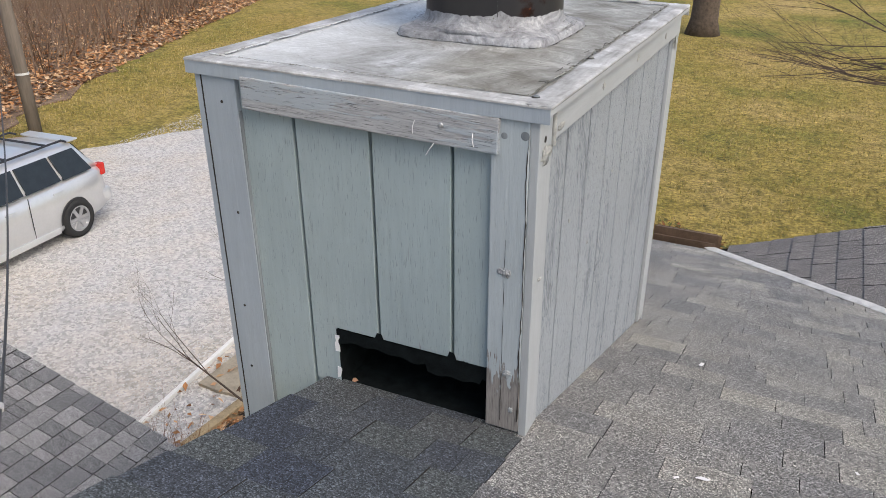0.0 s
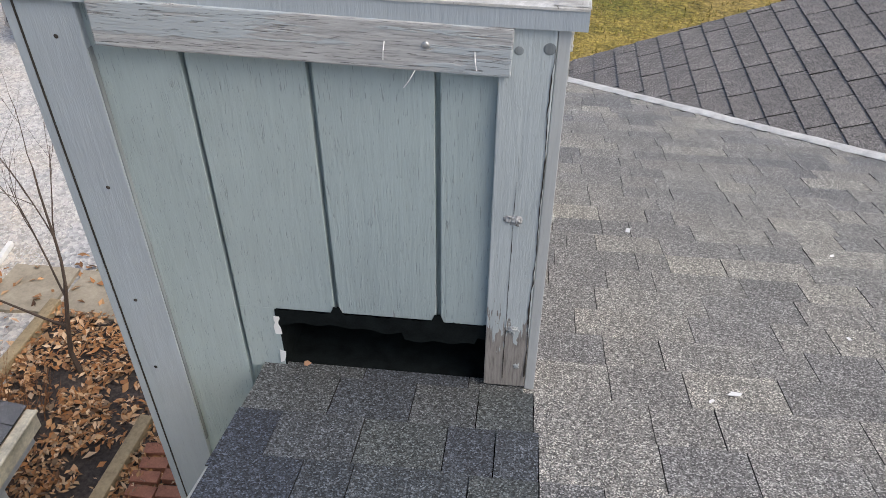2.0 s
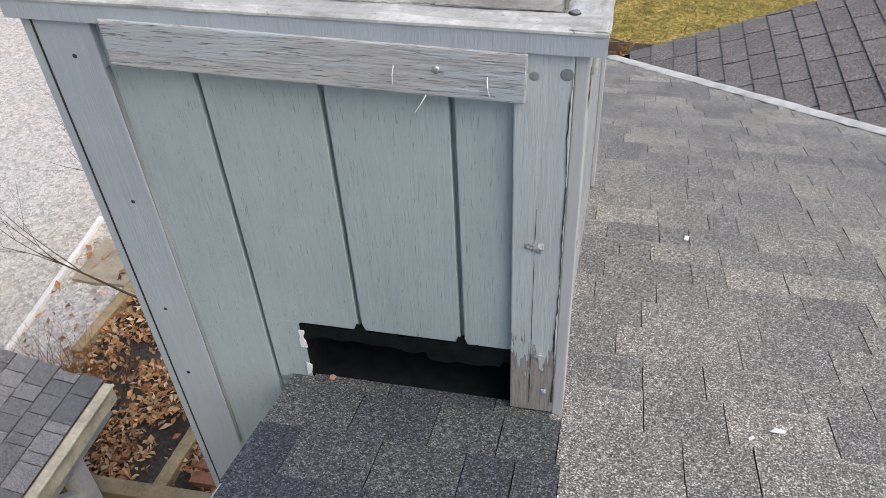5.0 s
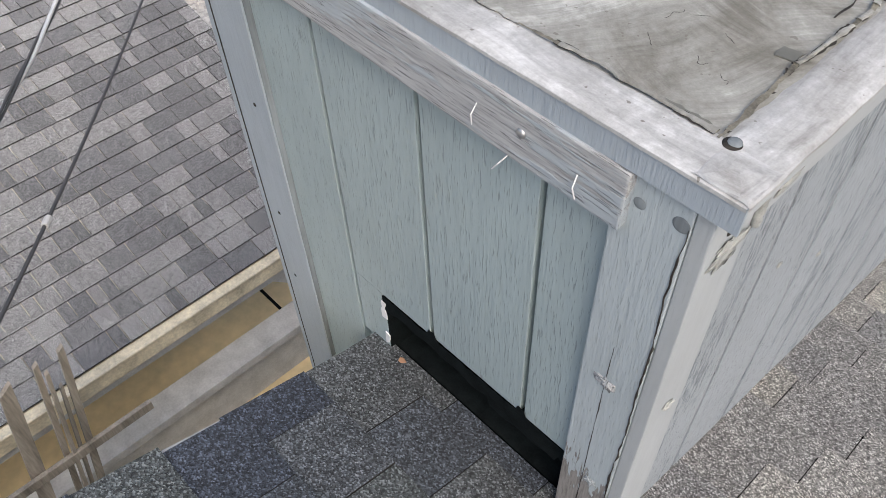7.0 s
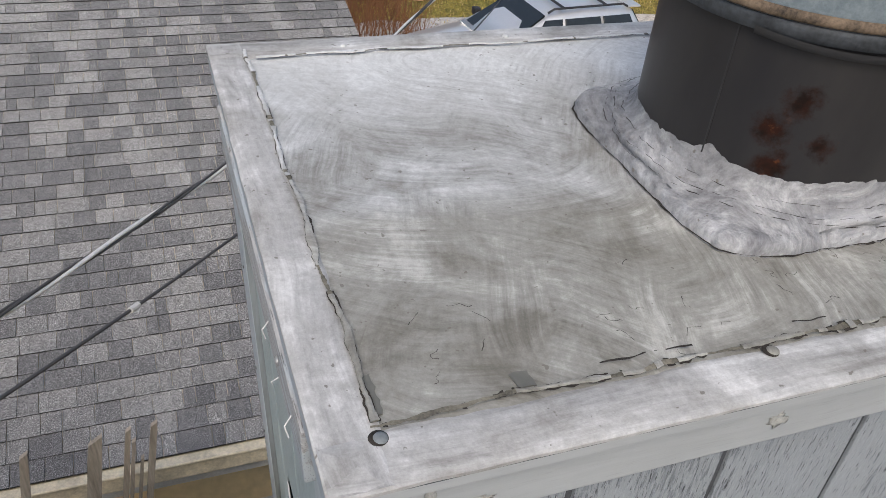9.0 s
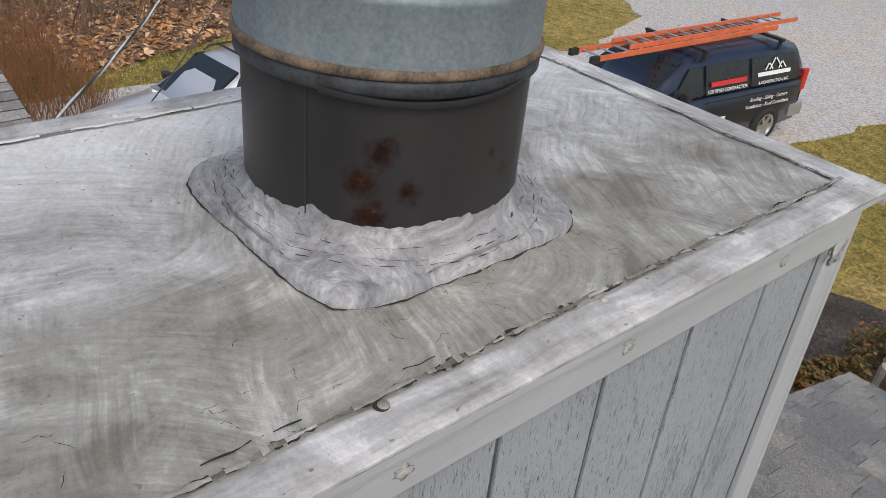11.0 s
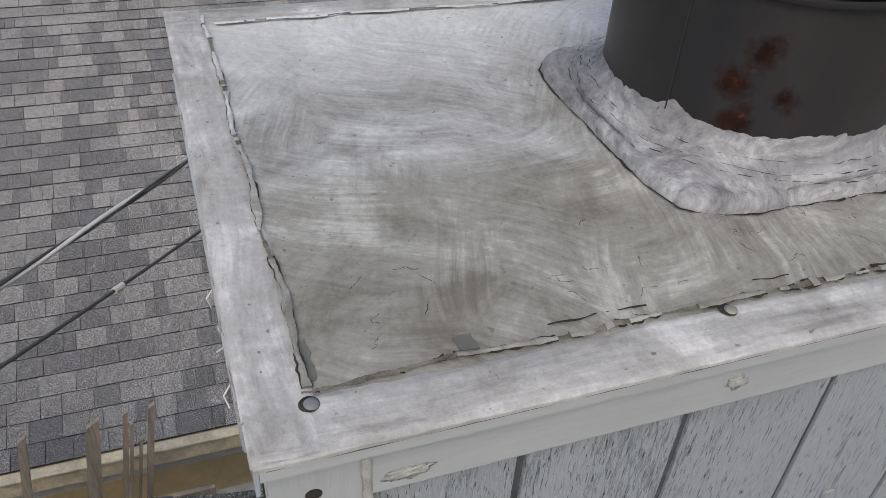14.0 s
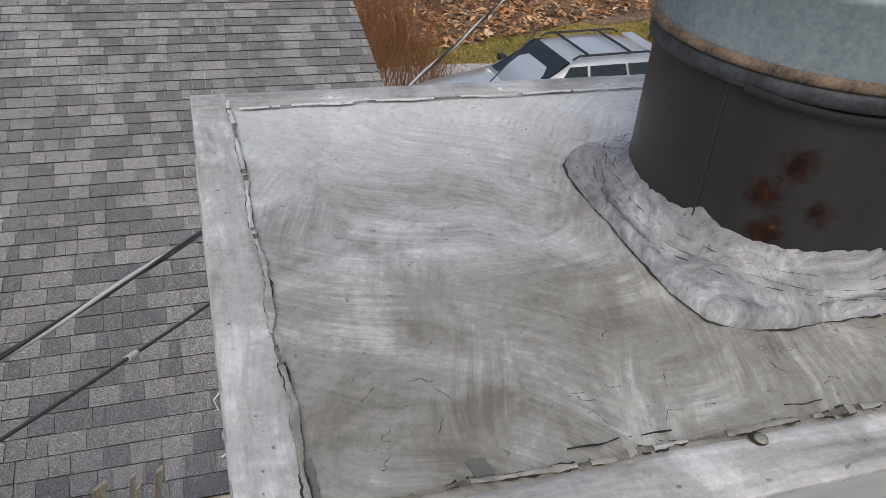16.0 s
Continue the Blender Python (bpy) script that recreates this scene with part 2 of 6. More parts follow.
def coating_mat(name, pale, dirty, relief=0.2, wash=0.0, grain=(10.0, 52.0, 10.0), strokes=0.5, warp=0.1, depth=0.003, swirl=False):
    """Brushed white roof coating: crisp brush marks over soft thin places and brownish dirt. wash: browner towards +x,
    with sky sheen painted in as white towards -x.
    """
    m, n, l, b = material(name)
    v = coords(n, l)

    def math_(op, a, c, e=None):
        k = n.new("ShaderNodeMath")
        k.operation = op
        for sock, val in zip(k.inputs, (a, c, e)):
            if val is None:
                continue
            if isinstance(val, (int, float)):
                sock.default_value = val
            else:
                l.new(val, sock)
        return k.outputs[0]

    wt = n.new("ShaderNodeTexNoise")
    wt.inputs["Scale"].default_value, wt.inputs["Detail"].default_value = 3.0, 2.0
    l.new(v, wt.inputs["Vector"])
    shift, vm = n.new("ShaderNodeVectorMath"), n.new("ShaderNodeVectorMath")
    shift.operation, vm.operation = "SCALE", "ADD"
    shift.inputs["Scale"].default_value = warp
    l.new(wt.outputs["Color"], shift.inputs[0])
    l.new(shift.outputs["Vector"], vm.inputs[0]), l.new(v, vm.inputs[1])
    bentv = vm.outputs["Vector"]

    def arcs(centre, fine_, along):
        """Brush marks that bend round a far or near centre."""
        d = n.new("ShaderNodeVectorMath")
        d.operation = "DISTANCE"
        d.inputs[1].default_value = centre
        l.new(bentv, d.inputs[0])
        sc = n.new("ShaderNodeVectorMath")
        sc.operation = "SCALE"
        sc.inputs["Scale"].default_value = along
        l.new(v, sc.inputs[0])
        sp = n.new("ShaderNodeSeparateXYZ")
        l.new(sc.outputs["Vector"], sp.inputs[0])
        cb = n.new("ShaderNodeCombineXYZ")
        l.new(math_("MULTIPLY", d.outputs["Value"], fine_), cb.inputs[0])
        l.new(sp.outputs["X"], cb.inputs[1]), l.new(sp.outputs["Y"], cb.inputs[2])
        return noise_tex(n, l, cb.outputs["Vector"], 1.0, 6, 0.74)

    if swirl:
        patch = noise_tex(n, l, v, 3.1, 2, 0.5)
        s1, s2, s3 = arcs((-0.74, 0.36, 0.81), 88, 5.0), arcs((0.35, 1.9, 0.8), 105, 6.0), arcs((0.9, -0.5, 0.8), 110, 8.0)
        both = mix(n, l, ramp(n, l, patch, [(0.42, 0.0), (0.52, 1.0)]), s1, s2)
        both = mix(n, l, ramp(n, l, noise_tex(n, l, v, 4.3, 2, 0.5, 0.4), [(0.50, 0.0), (0.60, 0.85)]), both, s3)
    else:
        bent = n.new("ShaderNodeMapping")
        bent.inputs["Scale"].default_value = grain
        l.new(bentv, bent.inputs["Vector"])
        both = noise_tex(n, l, bent.outputs["Vector"], 1.0, 6, 0.66)
    cloud = noise_tex(n, l, bentv, 7.5, 7, 0.66, 0.5)
    broad = noise_tex(n, l, v, 2.1, 3, 0.5)
    fine = noise_tex(n, l, v, 110, 5, 0.7)
    grit = noise_tex(n, l, v, 420, 3, 0.7)
    mid = tuple((p * 0.6 + q * 0.4) for p, q in zip(pale, dirty))
    mixed = math_("MULTIPLY_ADD", both, 0.24, math_("MULTIPLY", cloud, 0.76))
    col = ramp(n, l, mixed, [(0.38, dirty), (0.465, mid), (0.53, pale), (0.62, tuple(min(1, c * 1.4) for c in pale))])
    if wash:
        # browner on the +x side of an uneven edge
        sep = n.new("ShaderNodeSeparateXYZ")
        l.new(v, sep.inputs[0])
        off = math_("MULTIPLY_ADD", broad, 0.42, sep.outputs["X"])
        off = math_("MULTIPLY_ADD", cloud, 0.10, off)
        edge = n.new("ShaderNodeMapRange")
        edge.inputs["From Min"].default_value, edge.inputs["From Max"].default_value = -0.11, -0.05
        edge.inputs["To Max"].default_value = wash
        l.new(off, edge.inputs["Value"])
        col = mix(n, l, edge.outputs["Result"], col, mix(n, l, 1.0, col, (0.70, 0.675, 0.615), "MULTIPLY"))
        # far side lifted to white: the sky's glancing sheen put into the colour
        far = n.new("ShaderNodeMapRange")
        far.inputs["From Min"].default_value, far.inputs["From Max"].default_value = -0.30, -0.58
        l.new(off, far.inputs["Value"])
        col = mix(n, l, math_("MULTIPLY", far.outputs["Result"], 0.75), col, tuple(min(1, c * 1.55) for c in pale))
    smear = ramp(n, l, math_("MULTIPLY", both, cloud), [(0.285, 0.0), (0.36, 1.0)])
    col = mix(n, l, math_("MULTIPLY", smear, strokes), col, tuple(min(1, c * 1.35) for c in pale))
    col = mix(n, l, 1.0, col, ramp(n, l, both, [(0.28, 0.76), (0.46, 1.0), (0.72, 1.14)]), "MULTIPLY")
    col = mix(n, l, 1.0, col, ramp(n, l, fine, [(0.3, 0.85), (0.7, 1.12)]), "MULTIPLY")
    col = mix(n, l, 1.0, col, ramp(n, l, grit, [(0.3, 0.92), (0.7, 1.06)]), "MULTIPLY")
    dots = ramp(n, l, noise_tex(n, l, v, 85, 2, 0.5), [(0.71, 0.0), (0.735, 0.8)])
    col = mix(n, l, dots, col, (0.15, 0.14, 0.12))
    l.new(col, b.inputs["Base Color"])
    l.new(ramp(n, l, mixed, [(0.4, 0.66), (0.6, 0.46)]), b.inputs["Roughness"])
    b.inputs["Specular IOR Level"].default_value = 0.4
    bump(n, l, mix(n, l, 0.25, both, fine), b, relief, depth)
    return m


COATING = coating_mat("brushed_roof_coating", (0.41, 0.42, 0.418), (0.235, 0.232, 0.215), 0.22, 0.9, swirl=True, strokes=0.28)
RIM_COAT = coating_mat("thick_rim_coating", (0.435, 0.436, 0.43), (0.29, 0.285, 0.27), 0.45, strokes=0.4, grain=(7.0, 60.0, 7.0), warp=0.05)
RIM_ALONG = coating_mat("lengthwise_rim_coating", (0.435, 0.436, 0.43), (0.29, 0.285, 0.27), 0.45, strokes=0.4, grain=(60.0, 6.0, 7.0), warp=0.05)
SEALANT = coating_mat("silver_sealant", (0.33, 0.335, 0.345), (0.19, 0.193, 0.205), 1.0, grain=(46.0, 70.0, 46.0), strokes=0.55, warp=0.5, depth=0.007)
BARE = plain("bare_stained_zinc", (0.20, 0.185, 0.145), 0.7, 0.15, vary=0.5, scale=40)
CRACK = plain("dark_crack_and_shade", (0.035, 0.03, 0.025), 0.95, vary=0.5, scale=50)


def pipe_mat():
    m, n, l, b = material("dark_rusting_pipe")
    v = coords(n, l)
    blot = noise_tex(n, l, v, 22, 6, 0.7)
    cloud = noise_tex(n, l, coords(n, l, (1, 1, 0.35)), 5, 5)
    base = ramp(n, l, cloud, [(0.3, (0.034, 0.034, 0.038)), (0.7, (0.066, 0.063, 0.062))])
    rust = ramp(n, l, noise_tex(n, l, v, 60, 4), [(0.32, (0.016, 0.009, 0.007)), (0.6, (0.040, 0.014, 0.008)), (0.72, (0.19, 0.06, 0.02))])
    col, hide = base, None
    for at, size in (((-0.239, 0.597, 0.975), 0.028), ((-0.262, 0.573, 0.935), 0.03), ((-0.222, 0.624, 0.926), 0.024), ((-0.207, 0.771, 0.93), 0.018), ((-0.222, 0.806, 0.945), 0.022), ((-0.2, 0.738, 0.962), 0.014), ((-0.247, 0.587, 0.885), 0.03)):
        d = n.new("ShaderNodeVectorMath")
        d.operation = "DISTANCE"
        d.inputs[1].default_value = at
        l.new(v, d.inputs[0])
        k = n.new("ShaderNodeMath")
        k.operation = "MULTIPLY_ADD"
        k.inputs[1].default_value = 0.075
        l.new(blot, k.inputs[0]), l.new(d.outputs["Value"], k.inputs[2])
        col = mix(n, l, ramp(n, l, k.outputs[0], [(size + 0.018, 0.95), (size + 0.034, 0.0)]), col, rust)
    l.new(col, b.inputs["Base Color"])
    b.inputs["Roughness"].default_value, b.inputs["Metallic"].default_value = 0.42, 0.55
    b.inputs["Specular IOR Level"].default_value = 0.22
    bump(n, l, blot, b, 0.1, 0.003)
    return m


def galv_mat():
    m, n, l, b = material("weathered_galvanised_steel")
    v = coords(n, l)
    sp = noise_tex(n, l, v, 140, 3, 0.7)
    big = noise_tex(n, l, coords(n, l, (1, 1, 0.3)), 9, 5)
    col = mix(n, l, 0.5, ramp(n, l, sp, [(0.35, (0.14, 0.18, 0.21)), (0.65, (0.28, 0.335, 0.37))]), ramp(n, l, big, [(0.3, (0.16, 0.20, 0.225)), (0.7, (0.31, 0.365, 0.40))]))
    l.new(col, b.inputs["Base Color"])
    b.inputs["Metallic"].default_value, b.inputs["Roughness"].default_value = 0.35, 0.55
    bump(n, l, sp, b, 0.1, 0.002)
    return m


PIPE_DARK, GALV = pipe_mat(), galv_mat()
RUST = plain("rusty_band", (0.15, 0.11, 0.075), 0.75, 0.2, vary=0.7, scale=30)
BAND = plain("tarnished_band", (0.07, 0.078, 0.088), 0.55, 0.4, vary=0.5, scale=18)


def car_paint(name, color, metal=0.6):
    m = plain(name, color, 0.28, metal, vary=0.05, scale=3, bump_s=0.0)
    m.node_tree.nodes["Principled BSDF"].inputs["Coat Weight"].default_value = 0.6
    return m


SILVER = car_paint("silver_car_paint", (0.74, 0.74, 0.73))
NAVY = car_paint("dark_blue_van_paint", (0.012, 0.018, 0.035), 0.2)
GLASS_DARK = plain("dark_car_glass", (0.02, 0.025, 0.028), 0.06, vary=0.2, bump_s=0.0)
RUBBER = plain("black_rubber", (0.02, 0.02, 0.02), 0.85)
ALLOY = plain("alloy_wheel", (0.55, 0.55, 0.56), 0.35, 0.8)
TAIL = plain("red_tail_lamp", (0.55, 0.03, 0.02), 0.2, bump_s=0.0)
TRIM_BLACK = plain("black_plastic", (0.025, 0.025, 0.027), 0.5)
ORANGE = plain("orange_fibreglass", (0.62, 0.15, 0.06), 0.5, vary=0.15)
ALU = plain("dull_aluminium", (0.5, 0.5, 0.5), 0.4, 0.7)
SIGN_WHITE = plain("white_vinyl_lettering", (0.75, 0.75, 0.75), 0.5, vary=0.03)
SIGN_RED = plain("red_vinyl", (0.5, 0.03, 0.03), 0.5, vary=0.05)
CABLE = plain("black_cable_sheath", (0.055, 0.055, 0.055), 0.6)
CABLE_BARE = plain("bare_aluminium_wire", (0.75, 0.74, 0.71), 0.4, 0.3)


def leaf_mat(name, tones):
    m, n, l, b = material(name)
    geo = n.new("ShaderNodeNewGeometry")
    l.new(ramp(n, l, geo.outputs["Random Per Island"], [(k / (len(tones) - 1), t) for k, t in enumerate(tones)]), b.inputs["Base Color"])
    b.inputs["Roughness"].default_value = 0.85
    return m


DRY_LEAF = leaf_mat("dry_fallen_leaves", [(0.20, 0.09, 0.035), (0.56, 0.33, 0.16), (0.32, 0.14, 0.05), (0.72, 0.52, 0.33), (0.06, 0.032, 0.02), (0.46, 0.21, 0.075), (0.12, 0.06, 0.03), (0.62, 0.40, 0.21)])
BRUSH = leaf_mat("dry_brush_stems", [(0.13, 0.085, 0.055), (0.22, 0.15, 0.10), (0.17, 0.10, 0.065), (0.27, 0.20, 0.14), (0.10, 0.065, 0.05)])
ORANGE_BRUSH = leaf_mat("rust_coloured_brush", [(0.20, 0.085, 0.035), (0.27, 0.125, 0.05), (0.13, 0.06, 0.03)])
GRASS_BLADE = leaf_mat("winter_grass_blades", [(0.40, 0.285, 0.10), (0.31, 0.235, 0.055), (0.20, 0.19, 0.03), (0.56, 0.43, 0.20), (0.34, 0.25, 0.07), (0.15, 0.125, 0.035)])
SHRUB_LEAF = leaf_mat("bronzed_evergreen_foliage", [(0.07, 0.085, 0.02), (0.11, 0.11, 0.03), (0.18, 0.09, 0.025), (0.26, 0.10, 0.03), (0.08, 0.095, 0.025)])
STONE = leaf_mat("loose_limestone", [(0.34, 0.33, 0.315), (0.48, 0.47, 0.45), (0.62, 0.60, 0.575), (0.43, 0.42, 0.40)])


# ---- mesh helpers ----
def finish(name, bm, mat, smooth=False):
    me = bpy.data.meshes.new(name)
    bm.normal_update()
    bm.to_mesh(me)
    bm.free()
    me.materials.append(mat)
    if smooth:
        for p in me.polygons:
            p.use_smooth = True
    return me


def part(name, bm, mat, parent=None, label="", smooth=False):
    ob = new(name, finish(name, bm, mat, smooth))
    if parent is not None:
        ob.parent = parent
    return tagged(ob, label)


def thing(name, label, category, at=(0, 0, 0), kind="", group=""):
    ob = new(name)
    ob.location = at
    ob.empty_display_size = 0.1
    return tagged(ob, label, category, group, kind)


def box(bm, x0, x1, y0, y1, z0, z1, bevel=0.0, m=None):
    r = bmesh.ops.create_cube(bm, size=1.0)
    vs = r["verts"]
    for v in vs:
        v.co = Vector(((x0 + x1) / 2 + v.co.x * (x1 - x0), (y0 + y1) / 2 + v.co.y * (y1 - y0), (z0 + z1) / 2 + v.co.z * (z1 - z0)))
    if bevel:
        es = list({e for v in vs for e in v.link_edges})
        out = bmesh.ops.bevel(bm, geom=es, offset=bevel, segments=2, affect="EDGES", profile=0.6)
        vs = list({v for f in out["faces"] for v in f.verts} | {v for v in vs if v.is_valid})
    if m is not None:
        for v in vs:
            v.co = m @ v.co
    return vs


def boxed(x0, x1, y0, y1, z0, z1, bevel=0.0, m=None):
    bm = bmesh.new()
    box(bm, x0, x1, y0, y1, z0, z1, bevel, m)
    return bm


def tube(bm, pts, radii, sides=8, cap=True):
    """A round tube along points."""
    rings = []
    pts = [Vector(p) for p in pts]
    side = None
    for i, p in enumerate(pts):
        d = (pts[min(i + 1, len(pts) - 1)] - pts[max(i - 1, 0)]).normalized()
        ref = side if side is not None else (Vector((0, 0, 1)) if abs(d.z) < 0.9 else Vector((1, 0, 0)))
        a = d.cross(ref).normalized() if side is None else (side - d * side.dot(d)).normalized()
        side = a
        c = d.cross(a)
        r = radii[i] if isinstance(radii, (list, tuple)) else radii
        rings.append([bm.verts.new(p + r * (a * math.cos(2 * math.pi * k / sides) + c * math.sin(2 * math.pi * k / sides))) for k in range(sides)])
    for a, b in zip(rings, rings[1:]):
        for k in range(sides):
            bm.faces.new((a[k], a[(k + 1) % sides], b[(k + 1) % sides], b[k]))
    if cap:
        bm.faces.new(rings[0][::-1]), bm.faces.new(rings[-1])
    return bm


def lathe(bm, profile, centre, sides=64):
    """A turned body from (radius, z) pairs round a vertical axis."""
    rings = [[bm.verts.new((centre[0] + r * math.cos(2 * math.pi * k / sides), centre[1] + r * math.sin(2 * math.pi * k / sides), z)) for k in range(sides)] for r, z in profile]
    for a, b in zip(rings, rings[1:]):
        for k in range(sides):
            bm.faces.new((a[k], a[(k + 1) % sides], b[(k + 1) % sides], b[k]))
    return rings


def prism(bm, outline, z0, z1):
    """An upright slab from a plan outline, anticlockwise."""
    lo, hi = [bm.verts.new((x, y, z0)) for x, y in outline], [bm.verts.new((x, y, z1)) for x, y in outline]
    bm.faces.new(hi), bm.faces.new(lo[::-1])
    for k in range(len(lo)):
        j = (k + 1) % len(lo)
        bm.faces.new((lo[k], lo[j], hi[j], hi[k]))
    return bm


def wobble(pts, step, amount, seed):
    """A closed outline with its edges broken into short uneven steps."""
    out, rnd = [], random.Random(seed)
    for (x0, y0), (x1, y1) in zip(pts, pts[1:] + pts[:1]):
        n = max(1, int(math.hypot(x1 - x0, y1 - y0) / step))
        for k in range(n):
            out.append((x0 + (x1 - x0) * k / n + rnd.uniform(-amount, amount), y0 + (y1 - y0) * k / n + rnd.uniform(-amount, amount)))
    return out


def roof_z(y):
    return -0.015 - 0.298 * y


GROUND = -3.6

# ---- ground ----
bm = bmesh.new()
bmesh.ops.create_grid(bm, x_segments=40, y_segments=40, size=400)
ground = part("ground", bm, LAWN)
ground.location.z = GROUND
tagged(ground, "patchy yellow and green winter lawn", "lawn", kind="structure")

drive_line = [(-12.6, -14), (-4.2, -14), (-4.0, 1.2), (-3.95, 4.6), (-3.6, 5.6), (-3.6, 8.5), (-5.0, 10.8), (-5.1, 13.3), (-4.5, 16.8), (-5.6, 26), (-7, 36), (-9, 60), (-14, 60), (-13.5, 30), (-15.0, 22), (-15.3, 19.9), (-11.7, 17.4), (-10.4, 14), (-10.9, 11.0), (-12.0, 8.5), (-12.3, 5.0)]
bm = bmesh.new()
prism(bm, wobble(drive_line, 0.35, 0.10, 3), GROUND - 0.05, GROUND + 0.02)
drive = part("driveway", bm, GRAVEL)
tagged(drive, "pale crushed limestone gravel driveway", "driveway", kind="structure")

litter_line = [(-13.6, -20), (-13.4, 4.6), (-14.6, 9.4), (-17.2, 15.4), (-21, 25.6), (-30, 48), (-90, 80), (-90, -20)]
bm = bmesh.new()
prism(bm, wobble(litter_line, 0.5, 0.25, 5), GROUND - 0.05, GROUND + 0.03)
tagged(part("woodland_floor", bm, LITTER), "brown leaf litter under leafless brush", "leaf litter", kind="structure")

bm = bmesh.new()
prism(bm, wobble([(-4.0, 1.45), (-0.9, 1.45), (-0.9, 3.72), (-4.0, 3.72)], 0.3, 0.02, 6), GROUND - 0.05, GROUND + 0.04)
tagged(part("planting_bed", bm, MULCH), "dark soil planting bed strewn with dry leaves", "planting bed", kind="structure")
bm = bmesh.new()
prism(bm, wobble([(-3.0, 5.2), (1.5, 5.2), (1.5, 9.2), (-0.2, 9.5), (-1.4, 9.3), (-2.3, 9.1), (-3.2, 7.9)], 0.3, 0.08, 7), GROUND - 0.05, GROUND + 0.03)
tagged(part("mulch_bed", bm, MULCH), "dark shredded bark mulch bed behind the house", "mulch bed", kind="structure")
bm = bmesh.new()
box(bm, -7.5, -0.9, -7, 1.5, GROUND - 0.1, GROUND + 0.05, 0.01)
patio = part("patio_slab", bm, CONCRETE)
tagged(patio, "tan stained concrete patio under the porch roof", "patio", kind="structure")

# ---- our roof and house ----
RAKE, EAVE_Y = -0.575, 4.15
house = thing("house_roof", "weathered grey laminated asphalt shingle roof slope", "roof", kind="structure")


def slope_slab(x0, x1, y0, y1, top, thick):
    bm = bmesh.new()
    vs = []
    for z in (top - thick, top):
        vs += [bm.verts.new((x, y, roof_z(y) + z)) for x, y in ((x0, y0), (x1, y0), (x1, y1), (x0, y1))]
    for f in ((3, 2, 1, 0), (4, 5, 6, 7), (0, 1, 5, 4), (1, 2, 6, 5), (2, 3, 7, 6), (3, 0, 4, 7)):
        bm.faces.new([vs[k] for k in f])
    return bm


part("deck", slope_slab(RAKE + 0.02, 7.0, -4.5, EAVE_Y, -0.014, 0.10), DARK_WOOD, house)
part("far_slope", slope_slab(3.35, 6.99, -4.49, EAVE_Y - 0.01, -0.009, 0.004), SHINGLE, house)
bm = bmesh.new()
vs = [bm.verts.new(p) for p in ((RAKE + 0.005, -4.5, roof_z(-4.5) - 0.012), (RAKE + 0.005, EAVE_Y, roof_z(EAVE_Y) - 0.012), (RAKE + 0.005, EAVE_Y, roof_z(EAVE_Y) - 0.16), (RAKE + 0.005, -4.5, roof_z(-4.5) - 0.16))]
vs2 = [bm.verts.new(v.co + Vector((0.02, 0, 0))) for v in vs]
bm.faces.new(vs), bm.faces.new(vs2[::-1])
for k in range(4):
    bm.faces.new((vs[k], vs2[k], vs2[(k + 1) % 4], vs[(k + 1) % 4]))
part("rake_board", bm, GREY_POST, house, "grey painted rake board")

wall = part("wall_west", boxed(-0.30, -0.15, -7.0, 4.0, GROUND, -1.35), WALL_PAINT)
tagged(wall, "grey house wall below the roof edge", "wall", kind="structure")
tagged(part("wall_north", boxed(-0.14, 6.8, 3.75, 3.9, GROUND, -1.4), WALL_PAINT), "grey house wall below the eave", "wall", kind="structure")

# the neighbouring roof wing: falls towards -x, meets ours in a valley
WING = 0.37


def wing_z(x):
    return -1.245 + WING * x


def valley_y(x):
    return 4.128 - 1.242 * x


wing = thing("wing_roof", "dark brown-grey three-tab shingle roof wing", "roof", kind="structure")
bm = bmesh.new()
top = [bm.verts.new((x, y, wing_z(x) - 0.012)) for x, y in ((0.0, 4.15), (3.3, 0.03), (4.2, 0.03), (4.2, 4.15))]
low = [bm.verts.new(v.co - Vector((0, 0, 0.12))) for v in top]
bm.faces.new(top), bm.faces.new(low[::-1])
for k in range(4):
    bm.faces.new((low[k], low[(k + 1) % 4], top[(k + 1) % 4], top[k]))
part("deck", bm, DARK_WOOD, wing)

# valley flashing with smeared sealant
bm = bmesh.new()
rows = []
rnd = random.Random(4)
for k in range(90):
    x = -0.05 + 3.2 * k / 89
    y = valley_y(x)
    dx, dy = 0.627, 0.779
    w1, w2 = 0.028 + rnd.uniform(0, 0.012), 0.026 + rnd.uniform(0, 0.006)
    zz = roof_z(y)
    rows.append([bm.verts.new((x - dx * w1, y - dy * w1, roof_z(y - dy * w1) + 0.006)), bm.verts.new((x - dx * w1 * 0.7, y - dy * w1 * 0.7, zz + 0.016 + rnd.uniform(0, 0.004))),
                 bm.verts.new((x, y, zz + 0.022)), bm.verts.new((x + dx * w2, y + dy * w2, wing_z(x + dx * w2) + 0.012)), bm.verts.new((x + dx * w2, y + dy * w2, wing_z(x + dx * w2) - 0.01))])
for a, b in zip(rows, rows[1:]):
    for k in range(4):
        bm.faces.new((a[k], b[k], b[k + 1], a[k + 1]))
tagged(part("valley_flashing", bm, WHITE_METAL), "white metal valley flashing smeared with sealant", "flashing", kind="structure")

